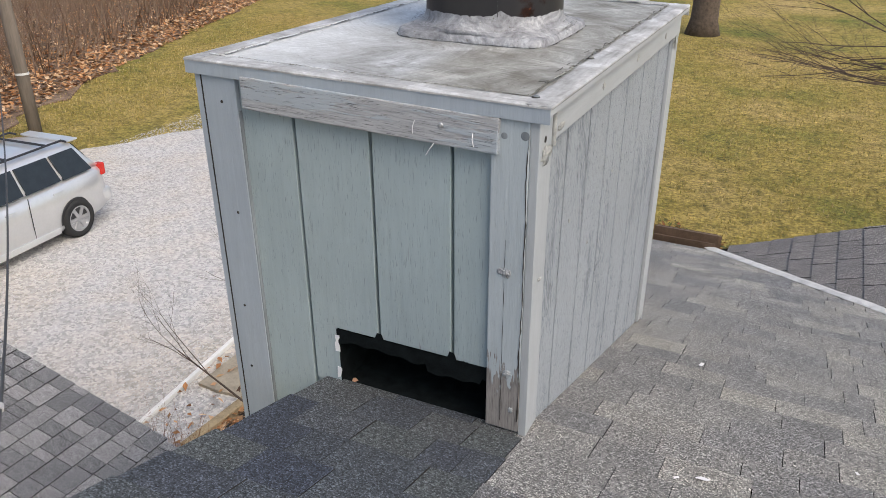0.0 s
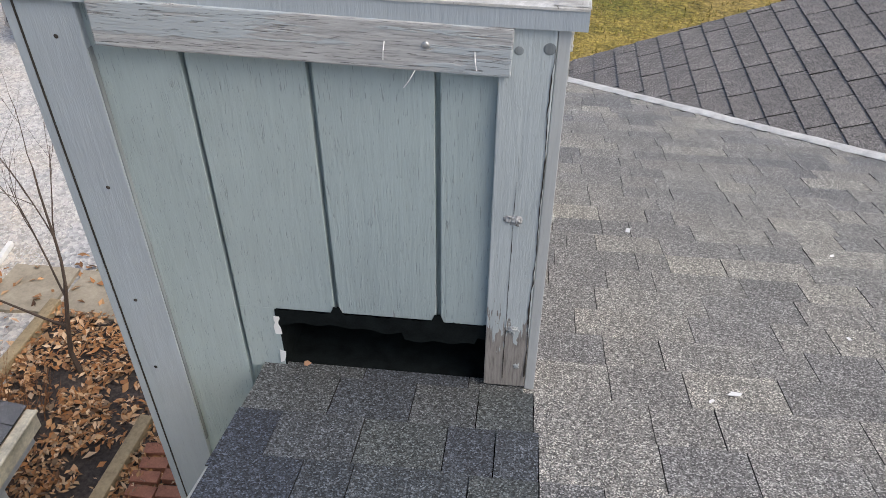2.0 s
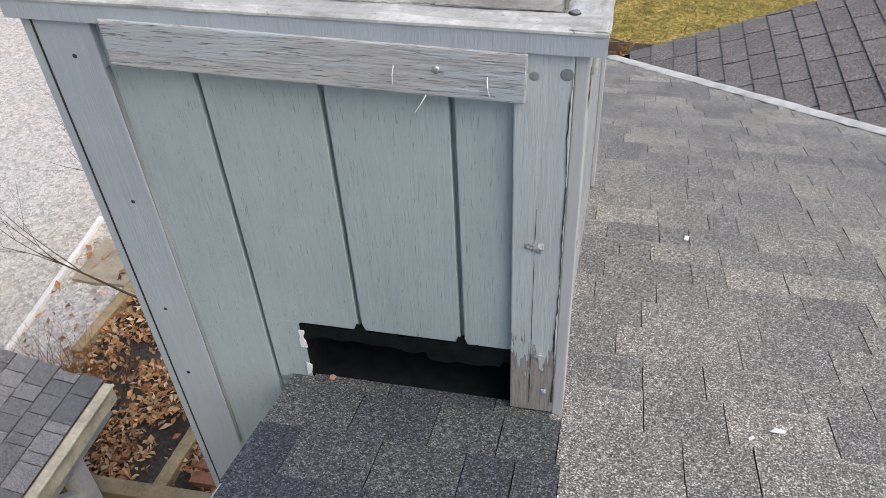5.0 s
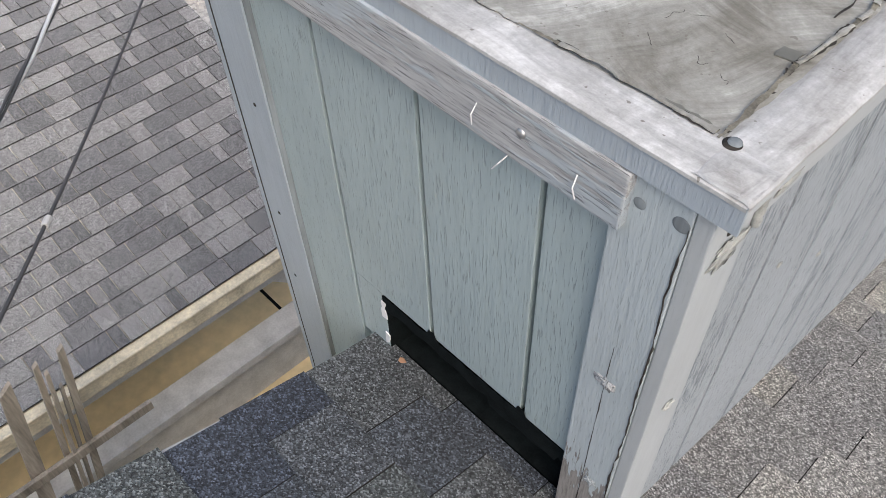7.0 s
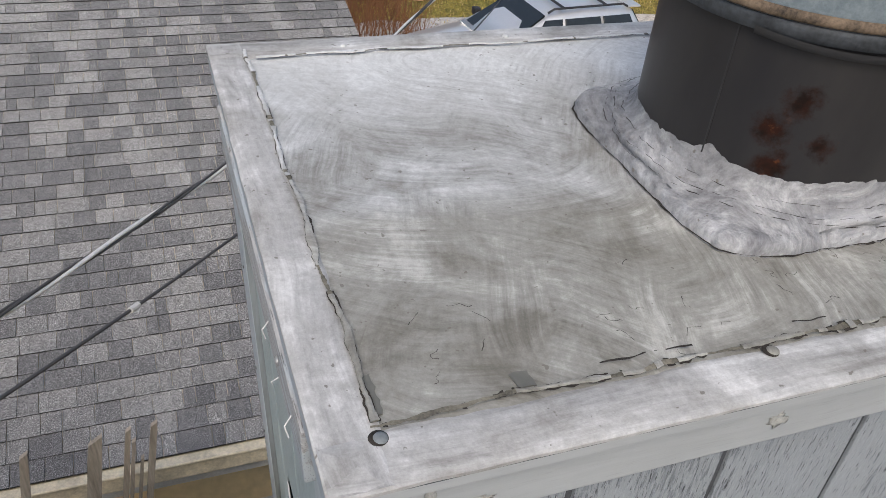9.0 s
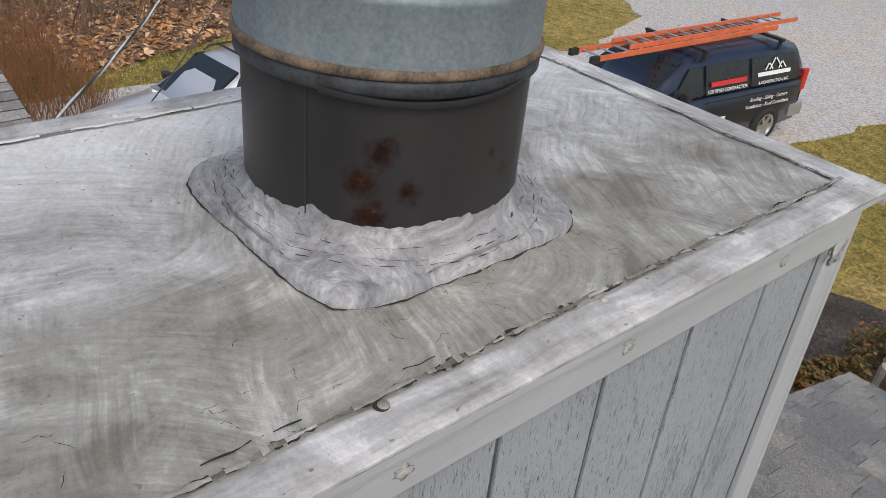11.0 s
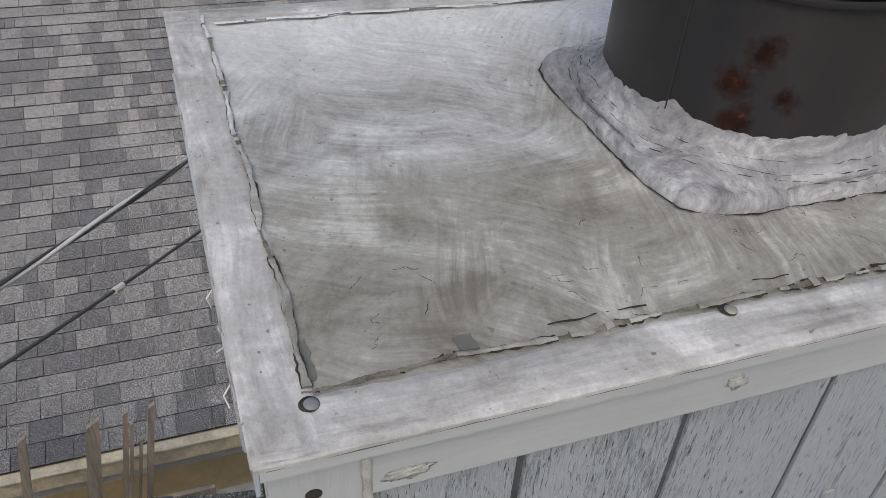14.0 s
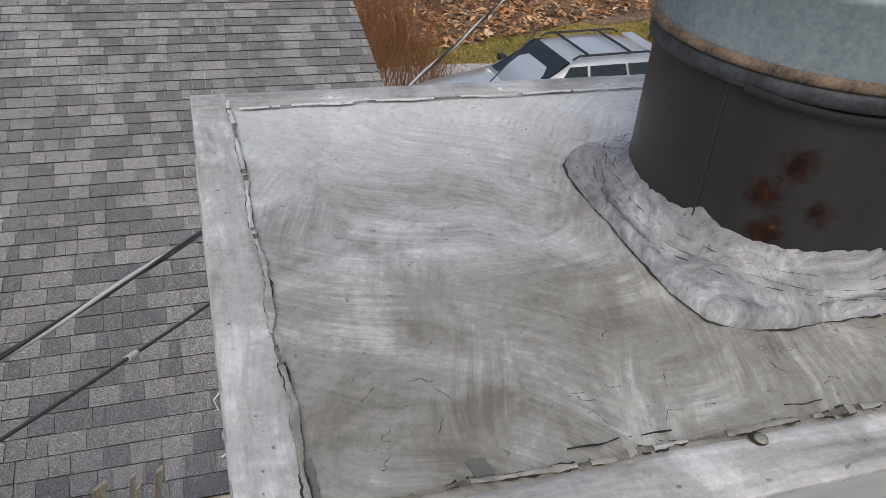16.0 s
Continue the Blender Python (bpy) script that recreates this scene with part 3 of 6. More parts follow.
# gutter end above the eave
gut = thing("gutter", "brown metal gutter standing proud of the eave, with leaves", "gutter")
bm = bmesh.new()
gp = [(-0.075, 0.10), (-0.065, 0.0), (0.0, -0.03), (0.06, 0.0), (0.065, 0.12)]
ra = [[bm.verts.new((x, 4.22 + py, -1.30 + pz)) for py, pz in gp] for x in (-0.42, -0.1, 0.02)]
for a, b in zip(ra, ra[1:]):
    for k in range(4):
        bm.faces.new((a[k], a[k + 1], b[k + 1], b[k]))
sol = part("trough", bm, BROWN_METAL, gut)
mod = sol.modifiers.new("thick", "SOLIDIFY")
mod.thickness = 0.004
bm = bmesh.new()
prism(bm, [(-0.44, 4.255), (0.03, 4.255), (0.05, 4.262), (0.03, 4.27), (-0.44, 4.27)], -1.31, -1.18)
part("splash_guard", bm, BROWN_METAL, gut)

# ---- porch roof beyond the gap ----
PX, PZ, PY, PS = -2.76, -2.30, 1.64, 0.25


def porch_z(x):
    return PZ + PS * (PX - x)


porch = thing("porch", "open porch with a grey shingled roof and cream gutter board", "porch", kind="structure")
bm = bmesh.new()
top = [bm.verts.new((x, y, porch_z(x) - 0.012)) for x, y in ((PX - 0.01, -7), (PX - 0.01, PY), (-8.4, PY), (-8.4, -7))]
low = [bm.verts.new(v.co - Vector((0, 0, 0.1))) for v in top]
bm.faces.new(top), bm.faces.new(low[::-1])
for k in range(4):
    bm.faces.new((low[k], low[(k + 1) % 4], top[(k + 1) % 4], top[k]))
# underside is unseen; cream is set to bounce light onto the patio
part("deck", bm, FASCIA, porch, "cream deck, its unseen underside pale to bounce light")
part("fascia", boxed(PX, PX + 0.05, -7, PY + 0.01, PZ - 0.15, PZ - 0.012, 0.006), FASCIA, porch, "cream fascia with mildew stains")
bm = bmesh.new()
tube(bm, [(PX + 0.058, -7, PZ - 0.02), (PX + 0.058, PY + 0.01, PZ - 0.02)], 0.011, 8)
part("drip_edge", bm, FASCIA, porch)
for py in (1.25, -2.2):
    part("post", boxed(PX - 0.14, PX - 0.03, py - 0.055, py + 0.055, GROUND + 0.531, PZ - 0.13, 0.006), GREY_POST, porch, "grey painted square post")
    b_ = Matrix.Translation((PX - 0.085, py - 0.25, PZ - 0.36)) @ Matrix.Rotation(radians(45), 4, "X")
    part("brace", boxed(-0.04, 0.04, -0.045, 0.045, -0.33, 0.33, 0.004, b_), GREY_POST, porch)
part("knee_rail", boxed(PX - 0.17, PX + 0.03, -7, 1.33, GROUND + 0.46, GROUND + 0.53, 0.006), GREY_POST, porch, "grey painted rail cap")
part("knee_wall", boxed(PX - 0.11, PX - 0.03, -7, 1.31, GROUND + 0.05, GROUND + 0.459), GREY_POST, porch)
part("beam", boxed(PX - 0.16, PX - 0.01, -7, PY - 0.02, PZ - 0.27, PZ - 0.152, 0.004), GREY_POST, porch)
part("joint", boxed(-7.4, -0.9, 1.10, 1.125, GROUND + 0.051, GROUND + 0.054), DARK_WOOD, porch, "dark open joint in the slab")

# ---- chimney chase ----
CW, CD, TOPZ = 0.872, 1.50, 0.80
chase = thing("chimney_chase", "tall wooden chimney chase with peeling blue-grey paint", "chimney")
HX0, HX1, HZ = -0.528, -0.104, 0.145
grooves = [-0.608, -0.403, -0.199]


edges = [-0.757] + grooves + [-0.10]
for k in range(4):
    x0, x1 = edges[k] + (0.0045 if k else 0), edges[k + 1] - (0.0045 if k < 3 else 0)
    bm = bmesh.new()
    if k == 0:
        box(bm, x0, x1, 0.014, 0.034, GROUND, 0.78, 0.0015)
    elif k == 1:
        box(bm, x0, HX0, 0.014, 0.034, GROUND if x1 < RAKE else -0.03, HZ, 0.0)
        box(bm, x0, x1, 0.014, 0.034, HZ, 0.78, 0.0015)
    else:
        box(bm, x0, x1, 0.014, 0.034, HZ + (0.001 if k == 2 else -0.002), 0.78, 0.0015)
    part("siding_board", bm, PAINT, chase)
part("groove_backing", boxed(-0.75, -0.10, 0.030, 0.040, HZ + 0.004, 0.78), PAINT, chase)
part("groove_backing", boxed(-0.75, HX0 - 0.003, 0.030, 0.040, GROUND, HZ + 0.004), PAINT, chase)
# corner boards, front and left return
part("corner_board", boxed(-0.104, -0.0203, 0.0, 0.0305, -0.012, 0.775, 0.002), PAINT_POST, chase, "peeling corner board worn to bare wood at its foot")
part("corner_board", boxed(-0.0197, 0.0, 0.002, 0.0825, -0.02, 0.785, 0.002), PAINT_SIDE_BOARD, chase)
# thin strip that paints the shade on the corner board's inner edge
part("board_edge", boxed(-0.7556, -0.7535, 0.003, 0.0137, -0.3, 0.70), BOARD_EDGE, chase, "board edge with its shade painted on")
part("open_joint", boxed(-0.8567, -0.8528, 0.0, 0.03, -0.6, 0.785), CRACK, chase, "dark joint between corner boards")
part("corner_board", boxed(-0.853, -0.756, 0.0, 0.0305, GROUND, 0.79, 0.002), PAINT_BOARD, chase)
part("corner_board", boxed(-0.874, -0.8565, 0.001, 0.095, GROUND, 0.79, 0.002), PAINT_BOARD, chase)
tb = part("trim_board", boxed(-0.773, -0.696, -0.012, 0.0135, -0.3235, 0.3235, 0.003), PAINT_TRIM, chase, "bare weathered trim board with a nail working loose")
tb.matrix_basis = Matrix.Translation((-0.4285, 0.0, 0.008)) @ Matrix.Rotation(radians(91.6), 4, "Y")
part("open_joint", boxed(-0.1052, -0.1005, -0.0085, 0.012, 0.70, 0.768), CRACK, chase, "dark gap at the trim board's end")
# right face
ycuts = [0.094, 0.238, 0.427, 0.62, 0.819, 1.022, 1.232, 1.41]
for k in range(7):
    y0, y1 = ycuts[k] + (0.005 if k else 0), ycuts[k + 1] - (0.005 if k < 6 else 0)
    bm = bmesh.new()
    vs = box(bm, -0.035, -0.013, y0, y1, -0.1, 0.765, 0.0015)
    for v in vs:
        if v.co.z < 0.3:
            v.co.z += roof_z(v.co.y) + 0.104
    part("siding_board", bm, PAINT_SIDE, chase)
bm = bmesh.new()
for v in box(bm, -0.04, -0.0175, 0.097, 1.405, -0.1, 0.765):
    if v.co.z < 0.3:
        v.co.z += roof_z(v.co.y) + 0.10
# shallow dark backing: groove dirt plus the groove's shade as colour
part("groove_backing", bm, GROOVE_SHADE, chase)
part("corner_board", boxed(-0.0125, 0.0, 1.41, 1.482, roof_z(1.45) + 0.02, 0.713, 0.002), PAINT_SIDE_BOARD, chase)
part("corner_board", boxed(-0.09, 0.0, 1.4835, 1.502, roof_z(1.5) + 0.0, 0.79, 0.002), PAINT_SIDE_BOARD, chase)
part("trim_board", boxed(-0.0125, 0.006, 0.083, 1.482, 0.714, 0.785, 0.003), PAINT_SIDE_TRIM, chase)
# dark strips draw the shade lines under the flange and the trim
part("open_joint", boxed(-0.0128, 0.0072, 0.095, 1.48, 0.7855, 0.7875), GROOVE_SHADE, chase, "dark joint and shade line under the cover flange")
part("open_joint", boxed(-0.0128, -0.0105, 0.096, 1.405, 0.7105, 0.7135), GROOVE_SHADE, chase, "dark strip as the shade line below the trim")
# left and rear faces
part("siding_board", boxed(-0.853, -0.84, 0.03, 1.48, GROUND, 0.78), PAINT, chase)
part("siding_board", boxed(-0.85, -0.02, 1.465, 1.482, GROUND, 0.78), PAINT, chase)
# inner panels, near-black to paint the shade within the hollow chase
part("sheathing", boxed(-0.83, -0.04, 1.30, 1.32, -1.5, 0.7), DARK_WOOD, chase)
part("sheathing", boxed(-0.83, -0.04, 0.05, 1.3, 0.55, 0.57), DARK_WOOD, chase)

# black felt with a ragged edge round the cut-out
bm = bmesh.new()
rnd = random.Random(8)
prev = None
N = 70
for k in range(N + 1):
    x = HX0 - 0.004 + (HX1 - HX0 + 0.006) * k / N
    up = HZ - 0.001 + rnd.uniform(-0.003, 0.004)
    for g in grooves[1:]:
        if abs(x - g) < 0.008:
            up += 0.02
    dn = HZ - 0.04 - 0.02 * noise.noise((x * 18, 0, 3)) - (0.02 if 0.6 < k / N < 0.95 else 0)
    cur = [bm.verts.new((x, 0.0125, up)), bm.verts.new((x, 0.0135, dn)), bm.verts.new((x, 0.032, dn + 0.004))]
    if prev:
        bm.faces.new((prev[0], cur[0], cur[1], prev[1])), bm.faces.new((prev[1], cur[1], cur[2], prev[2]))
    prev = cur
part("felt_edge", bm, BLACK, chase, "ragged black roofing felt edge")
# near-black panels behind the opening: the hollow's shade put into their colour
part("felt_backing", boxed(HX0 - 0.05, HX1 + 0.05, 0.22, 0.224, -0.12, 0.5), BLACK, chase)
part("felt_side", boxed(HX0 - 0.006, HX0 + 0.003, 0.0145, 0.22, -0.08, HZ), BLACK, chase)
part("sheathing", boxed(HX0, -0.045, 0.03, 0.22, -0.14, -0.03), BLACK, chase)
for z0, z1 in ((0.075, 0.125), (-0.01, 0.022)):
    bm = bmesh.new()
    prism(bm, wobble([(HX0 - 0.012, z0), (HX0 + 0.002, z0), (HX0 + 0.002, z1), (HX0 - 0.008, z1)], 0.008, 0.003, int(z1 * 1000)), 0, 0.002)
    o = part("torn_edge", bm, SIGN_WHITE, chase, "torn white panel edge")
    o.matrix_basis = Matrix.Translation((0, 0.0135, 0)) @ Matrix.Rotation(radians(90), 4, "X")
# split along the corner joint
bm = bmesh.new()
prev = None
for k in range(200):
    z = 0.02 + 0.72 * k / 199
    w = max(0.00025, 0.0008 + 0.0022 * noise.noise((z * 13, 1, 0)) + 0.0008 * noise.noise((z * 60, 1, 5)))
    x = -0.0225 + 0.005 * noise.noise((z * 7, 4, 0)) + 0.0015 * noise.noise((z * 45, 4, 2))
    cur = [bm.verts.new((x - w, -0.0012, z)), bm.verts.new((x + w, -0.0012, z)), bm.verts.new((x + w, 0.004, z)), bm.verts.new((x - w, 0.004, z))]
    if prev:
        for j in range(4):
            bm.faces.new((prev[j], prev[(j + 1) % 4], cur[(j + 1) % 4], cur[j]))
    prev = cur
part("split", bm, CRACK, chase, "long dark split in the corner joint")


def disc(parent, name, centre, normal, r, depth, mat, label="", sides=16, bump_in=0.0):
    bm = bmesh.new()
    q = Vector(normal).to_track_quat("Z", "Y").to_matrix().to_4x4()
    prof = [(0.0001, depth), (r * 0.6, depth * 0.9), (r * 0.92, depth * 0.5), (r, 0)]
    lathe(bm, prof, (0, 0), sides)
    for v in bm.verts:
        v.co = Matrix.Translation(centre) @ q @ v.co
    return part(name, bm, mat, parent, label, True)


for x, z, r in ((-0.075, 0.735, 0.009), (-0.03, 0.74, 0.012)):
    disc(chase, "nail_head", (x, -0.0005, z), (0, -1, 0), r * 0.8, 0.0007, BOARD_EDGE, "old nail head stained dark")
for x, z in ((-0.80, 0.72), (-0.795, 0.43), (-0.815, 0.15), (-0.82, -0.05)):
    disc(chase, "nail_head", (x, -0.0005, z), (0, -1, 0), 0.004, 0.0012, CRACK)
disc(chase, "nail_head", (-0.213, -0.0125, 0.742), (0, -1, 0), 0.006, 0.003, NAIL)
for x, z, a in ((-0.23, 0.70, 0.7), (-0.14, 0.735, -0.15), (-0.275, 0.745, 0.1)):
    bm = bmesh.new()
    tube(bm, [(x, -0.012, z), (x - 0.01 * a, -0.02, z - 0.012), (x - 0.025 * a, -0.017, z - 0.028)], 0.0008, 5)
    part("splinter", bm, SIGN_WHITE, chase, "pale splinter hanging from the trim")


def blob(parent, name, centre, size, mat, seed, label=""):
    bm = bmesh.new()
    bmesh.ops.create_icosphere(bm, subdivisions=4, radius=1.0)
    for v in bm.verts:
        k = 1 + 0.8 * noise.noise(v.co * 1.9 + Vector((seed * 7.1, 0, 0))) + 0.5 * noise.noise(v.co * 4.5 + Vector((seed, 3, 0))) + 0.15 * noise.noise(v.co * 11 + Vector((seed, 3, 7)))
        v.co = Vector(centre) + Vector((v.co.x * size[0], v.co.y * size[1], v.co.z * size[2])) * k
    return part(name, bm, mat, parent, label, True)


blob(chase, "knot", (-0.066, -0.0005, 0.42), (0.012, 0.0025, 0.009), PAINT_TRIM, 1, "flaked knot in the board")
blob(chase, "paint_flake", (-0.052, -0.0005, 0.152), (0.008, 0.0018, 0.009), PAINT_SIDE_BOARD, 2, "loose white paint flake")
blob(chase, "paint_flake", (-0.04, -0.0005, 0.05), (0.005, 0.0015, 0.006), PAINT_SIDE_BOARD, 3)
blob(chase, "caulk_patch", (0.0015, 0.045, 0.692), (0.0011, 0.024, 0.016), CAULK, 4, "smeared cream caulk")
bm = bmesh.new()
tube(bm, [(0.003 + 0.002 * noise.noise((k * 0.9, 2, 0)), 0.0835 + 0.0015 * noise.noise((k * 0.7, 5, 0)), 0.700 + 0.0042 * k) for k in range(21)], [0.0052 + 0.0016 * noise.noise((k * 1.3, 8, 0)) for k in range(21)], 8)
part("caulk_bead", bm, CAULK, chase, "thick caulk bead between board and trim", True)
part("filler_strip", boxed(-0.013, -0.004, 0.0838, 0.0925, -0.03, 0.70, 0.001), OLD_STAKE, chase, "narrow bare wood filler strip")
disc(chase, "knot_hole", (0.0003, 0.038, 0.727), (1, 0, 0), 0.0075, 0.0008, CRACK, "dark knot hole")
bm, prev = bmesh.new(), None
for k in range(120):
    z = 0.01 + 0.49 * k / 119
    w = max(0.00012, 0.0007 + 0.0006 * noise.noise((z * 21, 3, 3)) - 0.0006 * k / 119)
    x = -0.066 + 0.003 * noise.noise((z * 5, 8, 0)) + 0.0006 * noise.noise((z * 50, 8, 2))
    cur = [bm.verts.new((x - w, -0.0006, z)), bm.verts.new((x + w, -0.0006, z)), bm.verts.new((x + w, 0.004, z)), bm.verts.new((x - w, 0.004, z))]
    if prev:
        for j in range(4):
            bm.faces.new((prev[j], prev[(j + 1) % 4], cur[(j + 1) % 4], cur[j]))
    prev = cur
part("drying_check", bm, CRACK, chase, "thin drying check running up the post")
blob(chase, "caulk_patch", (0.007, 0.118, 0.735), (0.0014, 0.017, 0.007), CAULK, 5, "smeared cream caulk")
blob(chase, "caulk_patch", (0.002, 0.04, 0.40), (0.003, 0.010, 0.004), CAULK, 6)
blob(chase, "caulk_patch", (0.003, 1.44, 0.70), (0.004, 0.03, 0.03), CAULK, 8)
for y, z in ((0.455, 0.735), (0.825, 0.738), (1.22, 0.735)):
    blob(chase, "knot", (0.0062, y, z + 0.012), (0.0016, 0.011, 0.009), CAULK, int(y * 40), "raised knot smeared with caulk in the trim")
for y, z in ((0.30, 0.44), (0.50, 0.30), (0.72, 0.44), (1.05, 0.2)):
    blob(chase, "paint_flake", (-0.012, y, z), (0.002, 0.006, 0.004), CAULK, int(y * 50))

# the old chase leans a little: its front has come forward at the top
for o in chase.children:
    to, back = o.matrix_basis.copy(), o.matrix_basis.inverted()
    for v in o.data.vertices:
        p = to @ v.co
        p.y -= 0.035 * (p.z - 0.42) * min(1.0, max(0.0, 1 - p.y / 0.3))
        v.co = back @ p

# ---- chase cover with its sealant, pipe boot and screws ----
cover = thing("chase_cover", "metal chase cover brushed with dirty white roof coating", "chimney cover")
X0, X1, Y0, Y1 = -0.893, 0.022, -0.02, 1.525
CX, CY = -0.395, 0.715


def top_z(x, y):
    return 0.806 - 0.012 * x + 0.004 * math.sin(3 * x + 2 * y) * min(1, max(0, min(x - X0, X1 - x, y - Y0, Y1 - y)) * 8)


bm = bmesh.new()
nx, ny = 40, 66
grid = [[bm.verts.new((X0 + (X1 - X0) * i / nx, Y0 + (Y1 - Y0) * j / ny, 0)) for i in range(nx + 1)] for j in range(ny + 1)]
for row in grid:
    for v in row:
        v.co.z = top_z(v.co.x, v.co.y) + 0.0012 * noise.noise(v.co * 12)
for a, b in zip(grid, grid[1:]):
    for i in range(nx):
        bm.faces.new((a[i], a[i + 1], b[i + 1], b[i]))
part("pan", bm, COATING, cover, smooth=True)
for nm, (a, b, c, d), mat in (("flange", (X0, X1, Y0, Y0 + 0.004), PAINT_BOARD), ("flange", (X0, X1, Y1 - 0.004, Y1), RIM_COAT), ("flange", (X1 - 0.004, X1, Y0 + 0.0045, Y1 - 0.0045), PAINT_SIDE_TRIM), ("flange", (X0, X0 + 0.004, Y0 + 0.0045, Y1 - 0.0045), PAINT_BOARD)):
    bm = bmesh.new()
    for v in box(bm, a, b, c, d, 0.772 if b - a > 0.1 or a < -0.5 else 0.788, 0.80):
        v.co.z += (top_z(v.co.x, v.co.y) - 0.801) if v.co.z > 0.79 else (top_z(v.co.x, v.co.y) - 0.806)
    part(nm, bm, mat, cover, "cover flange")


# shade below the coating's edge and the flange, put in as dark strips
part("rim_shadow_gap", boxed(X1 - 0.003, X1 + 0.0005, Y0 + 0.01, Y1 - 0.01, 0.8000, 0.8014), GROOVE_SHADE, cover, "thin dark shade line below the coating's edge")
part("drip_line", boxed(X1 - 0.012, X1 - 0.0045, Y0 + 0.01, Y1 - 0.01, 0.7865, 0.7905), GROOVE_SHADE, cover, "dark strip as the shade under the flange")


def rim(along, base, sign, t0, t1, width, seed):
    """A thick sealant band along one edge of the cover, its inner side uneven."""
    bm, rows, n = bmesh.new(), [], 110
    for k in range(n + 1):
        t = t0 + (t1 - t0) * k / n
        w = width + 0.006 * noise.noise((t * 9, seed, 0)) + 0.003 * noise.noise((t * 40, seed, 1))
        h = 0.0035 + 0.0015 * noise.noise((t * 15, seed, 2))
        o = 0.0018 + 0.0012 * noise.noise((t * 22, seed, 5))
        out = []
        for s, z in ((-o, -0.0035), (-o, 0.0005), (-o, 0.0005), (0.004, h * 0.9), (w * 0.5, h * 0.55), (w * 0.85, h), (w, 0.0)):
            x, y = (t, base + sign * s) if along == "x" else (base + sign * s, t)
            out.append(bm.verts.new((x, y, top_z(min(max(x, X0), X1), min(max(y, Y0), Y1)) + z)))
        rows.append(out)
    for a, b in zip(rows, rows[1:]):
        for k in (0, 2, 3, 4, 5):
            bm.faces.new((a[k], b[k], b[k + 1], a[k + 1]))
    part("sealant_band", bm, RIM_COAT if along == "x" else RIM_ALONG, cover, "thick white sealant band", True)


rim("x", Y0, 1, X0, X1, 0.060, 1)
rim("x", Y1, -1, X0, X1, 0.075, 2)
rim("y", X1, -1, Y0, Y1, 0.060, 3)
rim("y", X0, 1, Y0, Y1, 0.060, 4)


def crack(along, base, t0, t1, width, seed, gap=0.0):
    """A broken open seam in the sealant."""
    bm, n, prev = bmesh.new(), int((t1 - t0) * 320), None
    for k in range(n + 1):
        t = t0 + (t1 - t0) * k / n
        c = base + 0.006 * noise.noise((t * 11, seed, 0)) + 0.003 * noise.noise((t * 45, seed, 3))
        w = width * (0.55 + 0.9 * noise.noise((t * 26, seed, 7)) + 0.5 * noise.noise((t * 90, seed, 9)))
        if w < 0.0005 or noise.noise((t * 8, seed, 12)) < gap:
            prev = None
            continue
        pts = [(t, c - w), (t, c + w)] if along == "x" else [(c - w, t), (c + w, t)]
        cur = [bm.verts.new((x, y, top_z(x, y) + 0.0046)) for x, y in pts]
        if prev:
            bm.faces.new((prev[0], cur[0], cur[1], prev[1]))
        prev = cur
    tagged(part("open_seam", bm, CRACK, cover, "dark open seam in the sealant"), kind="stuff")




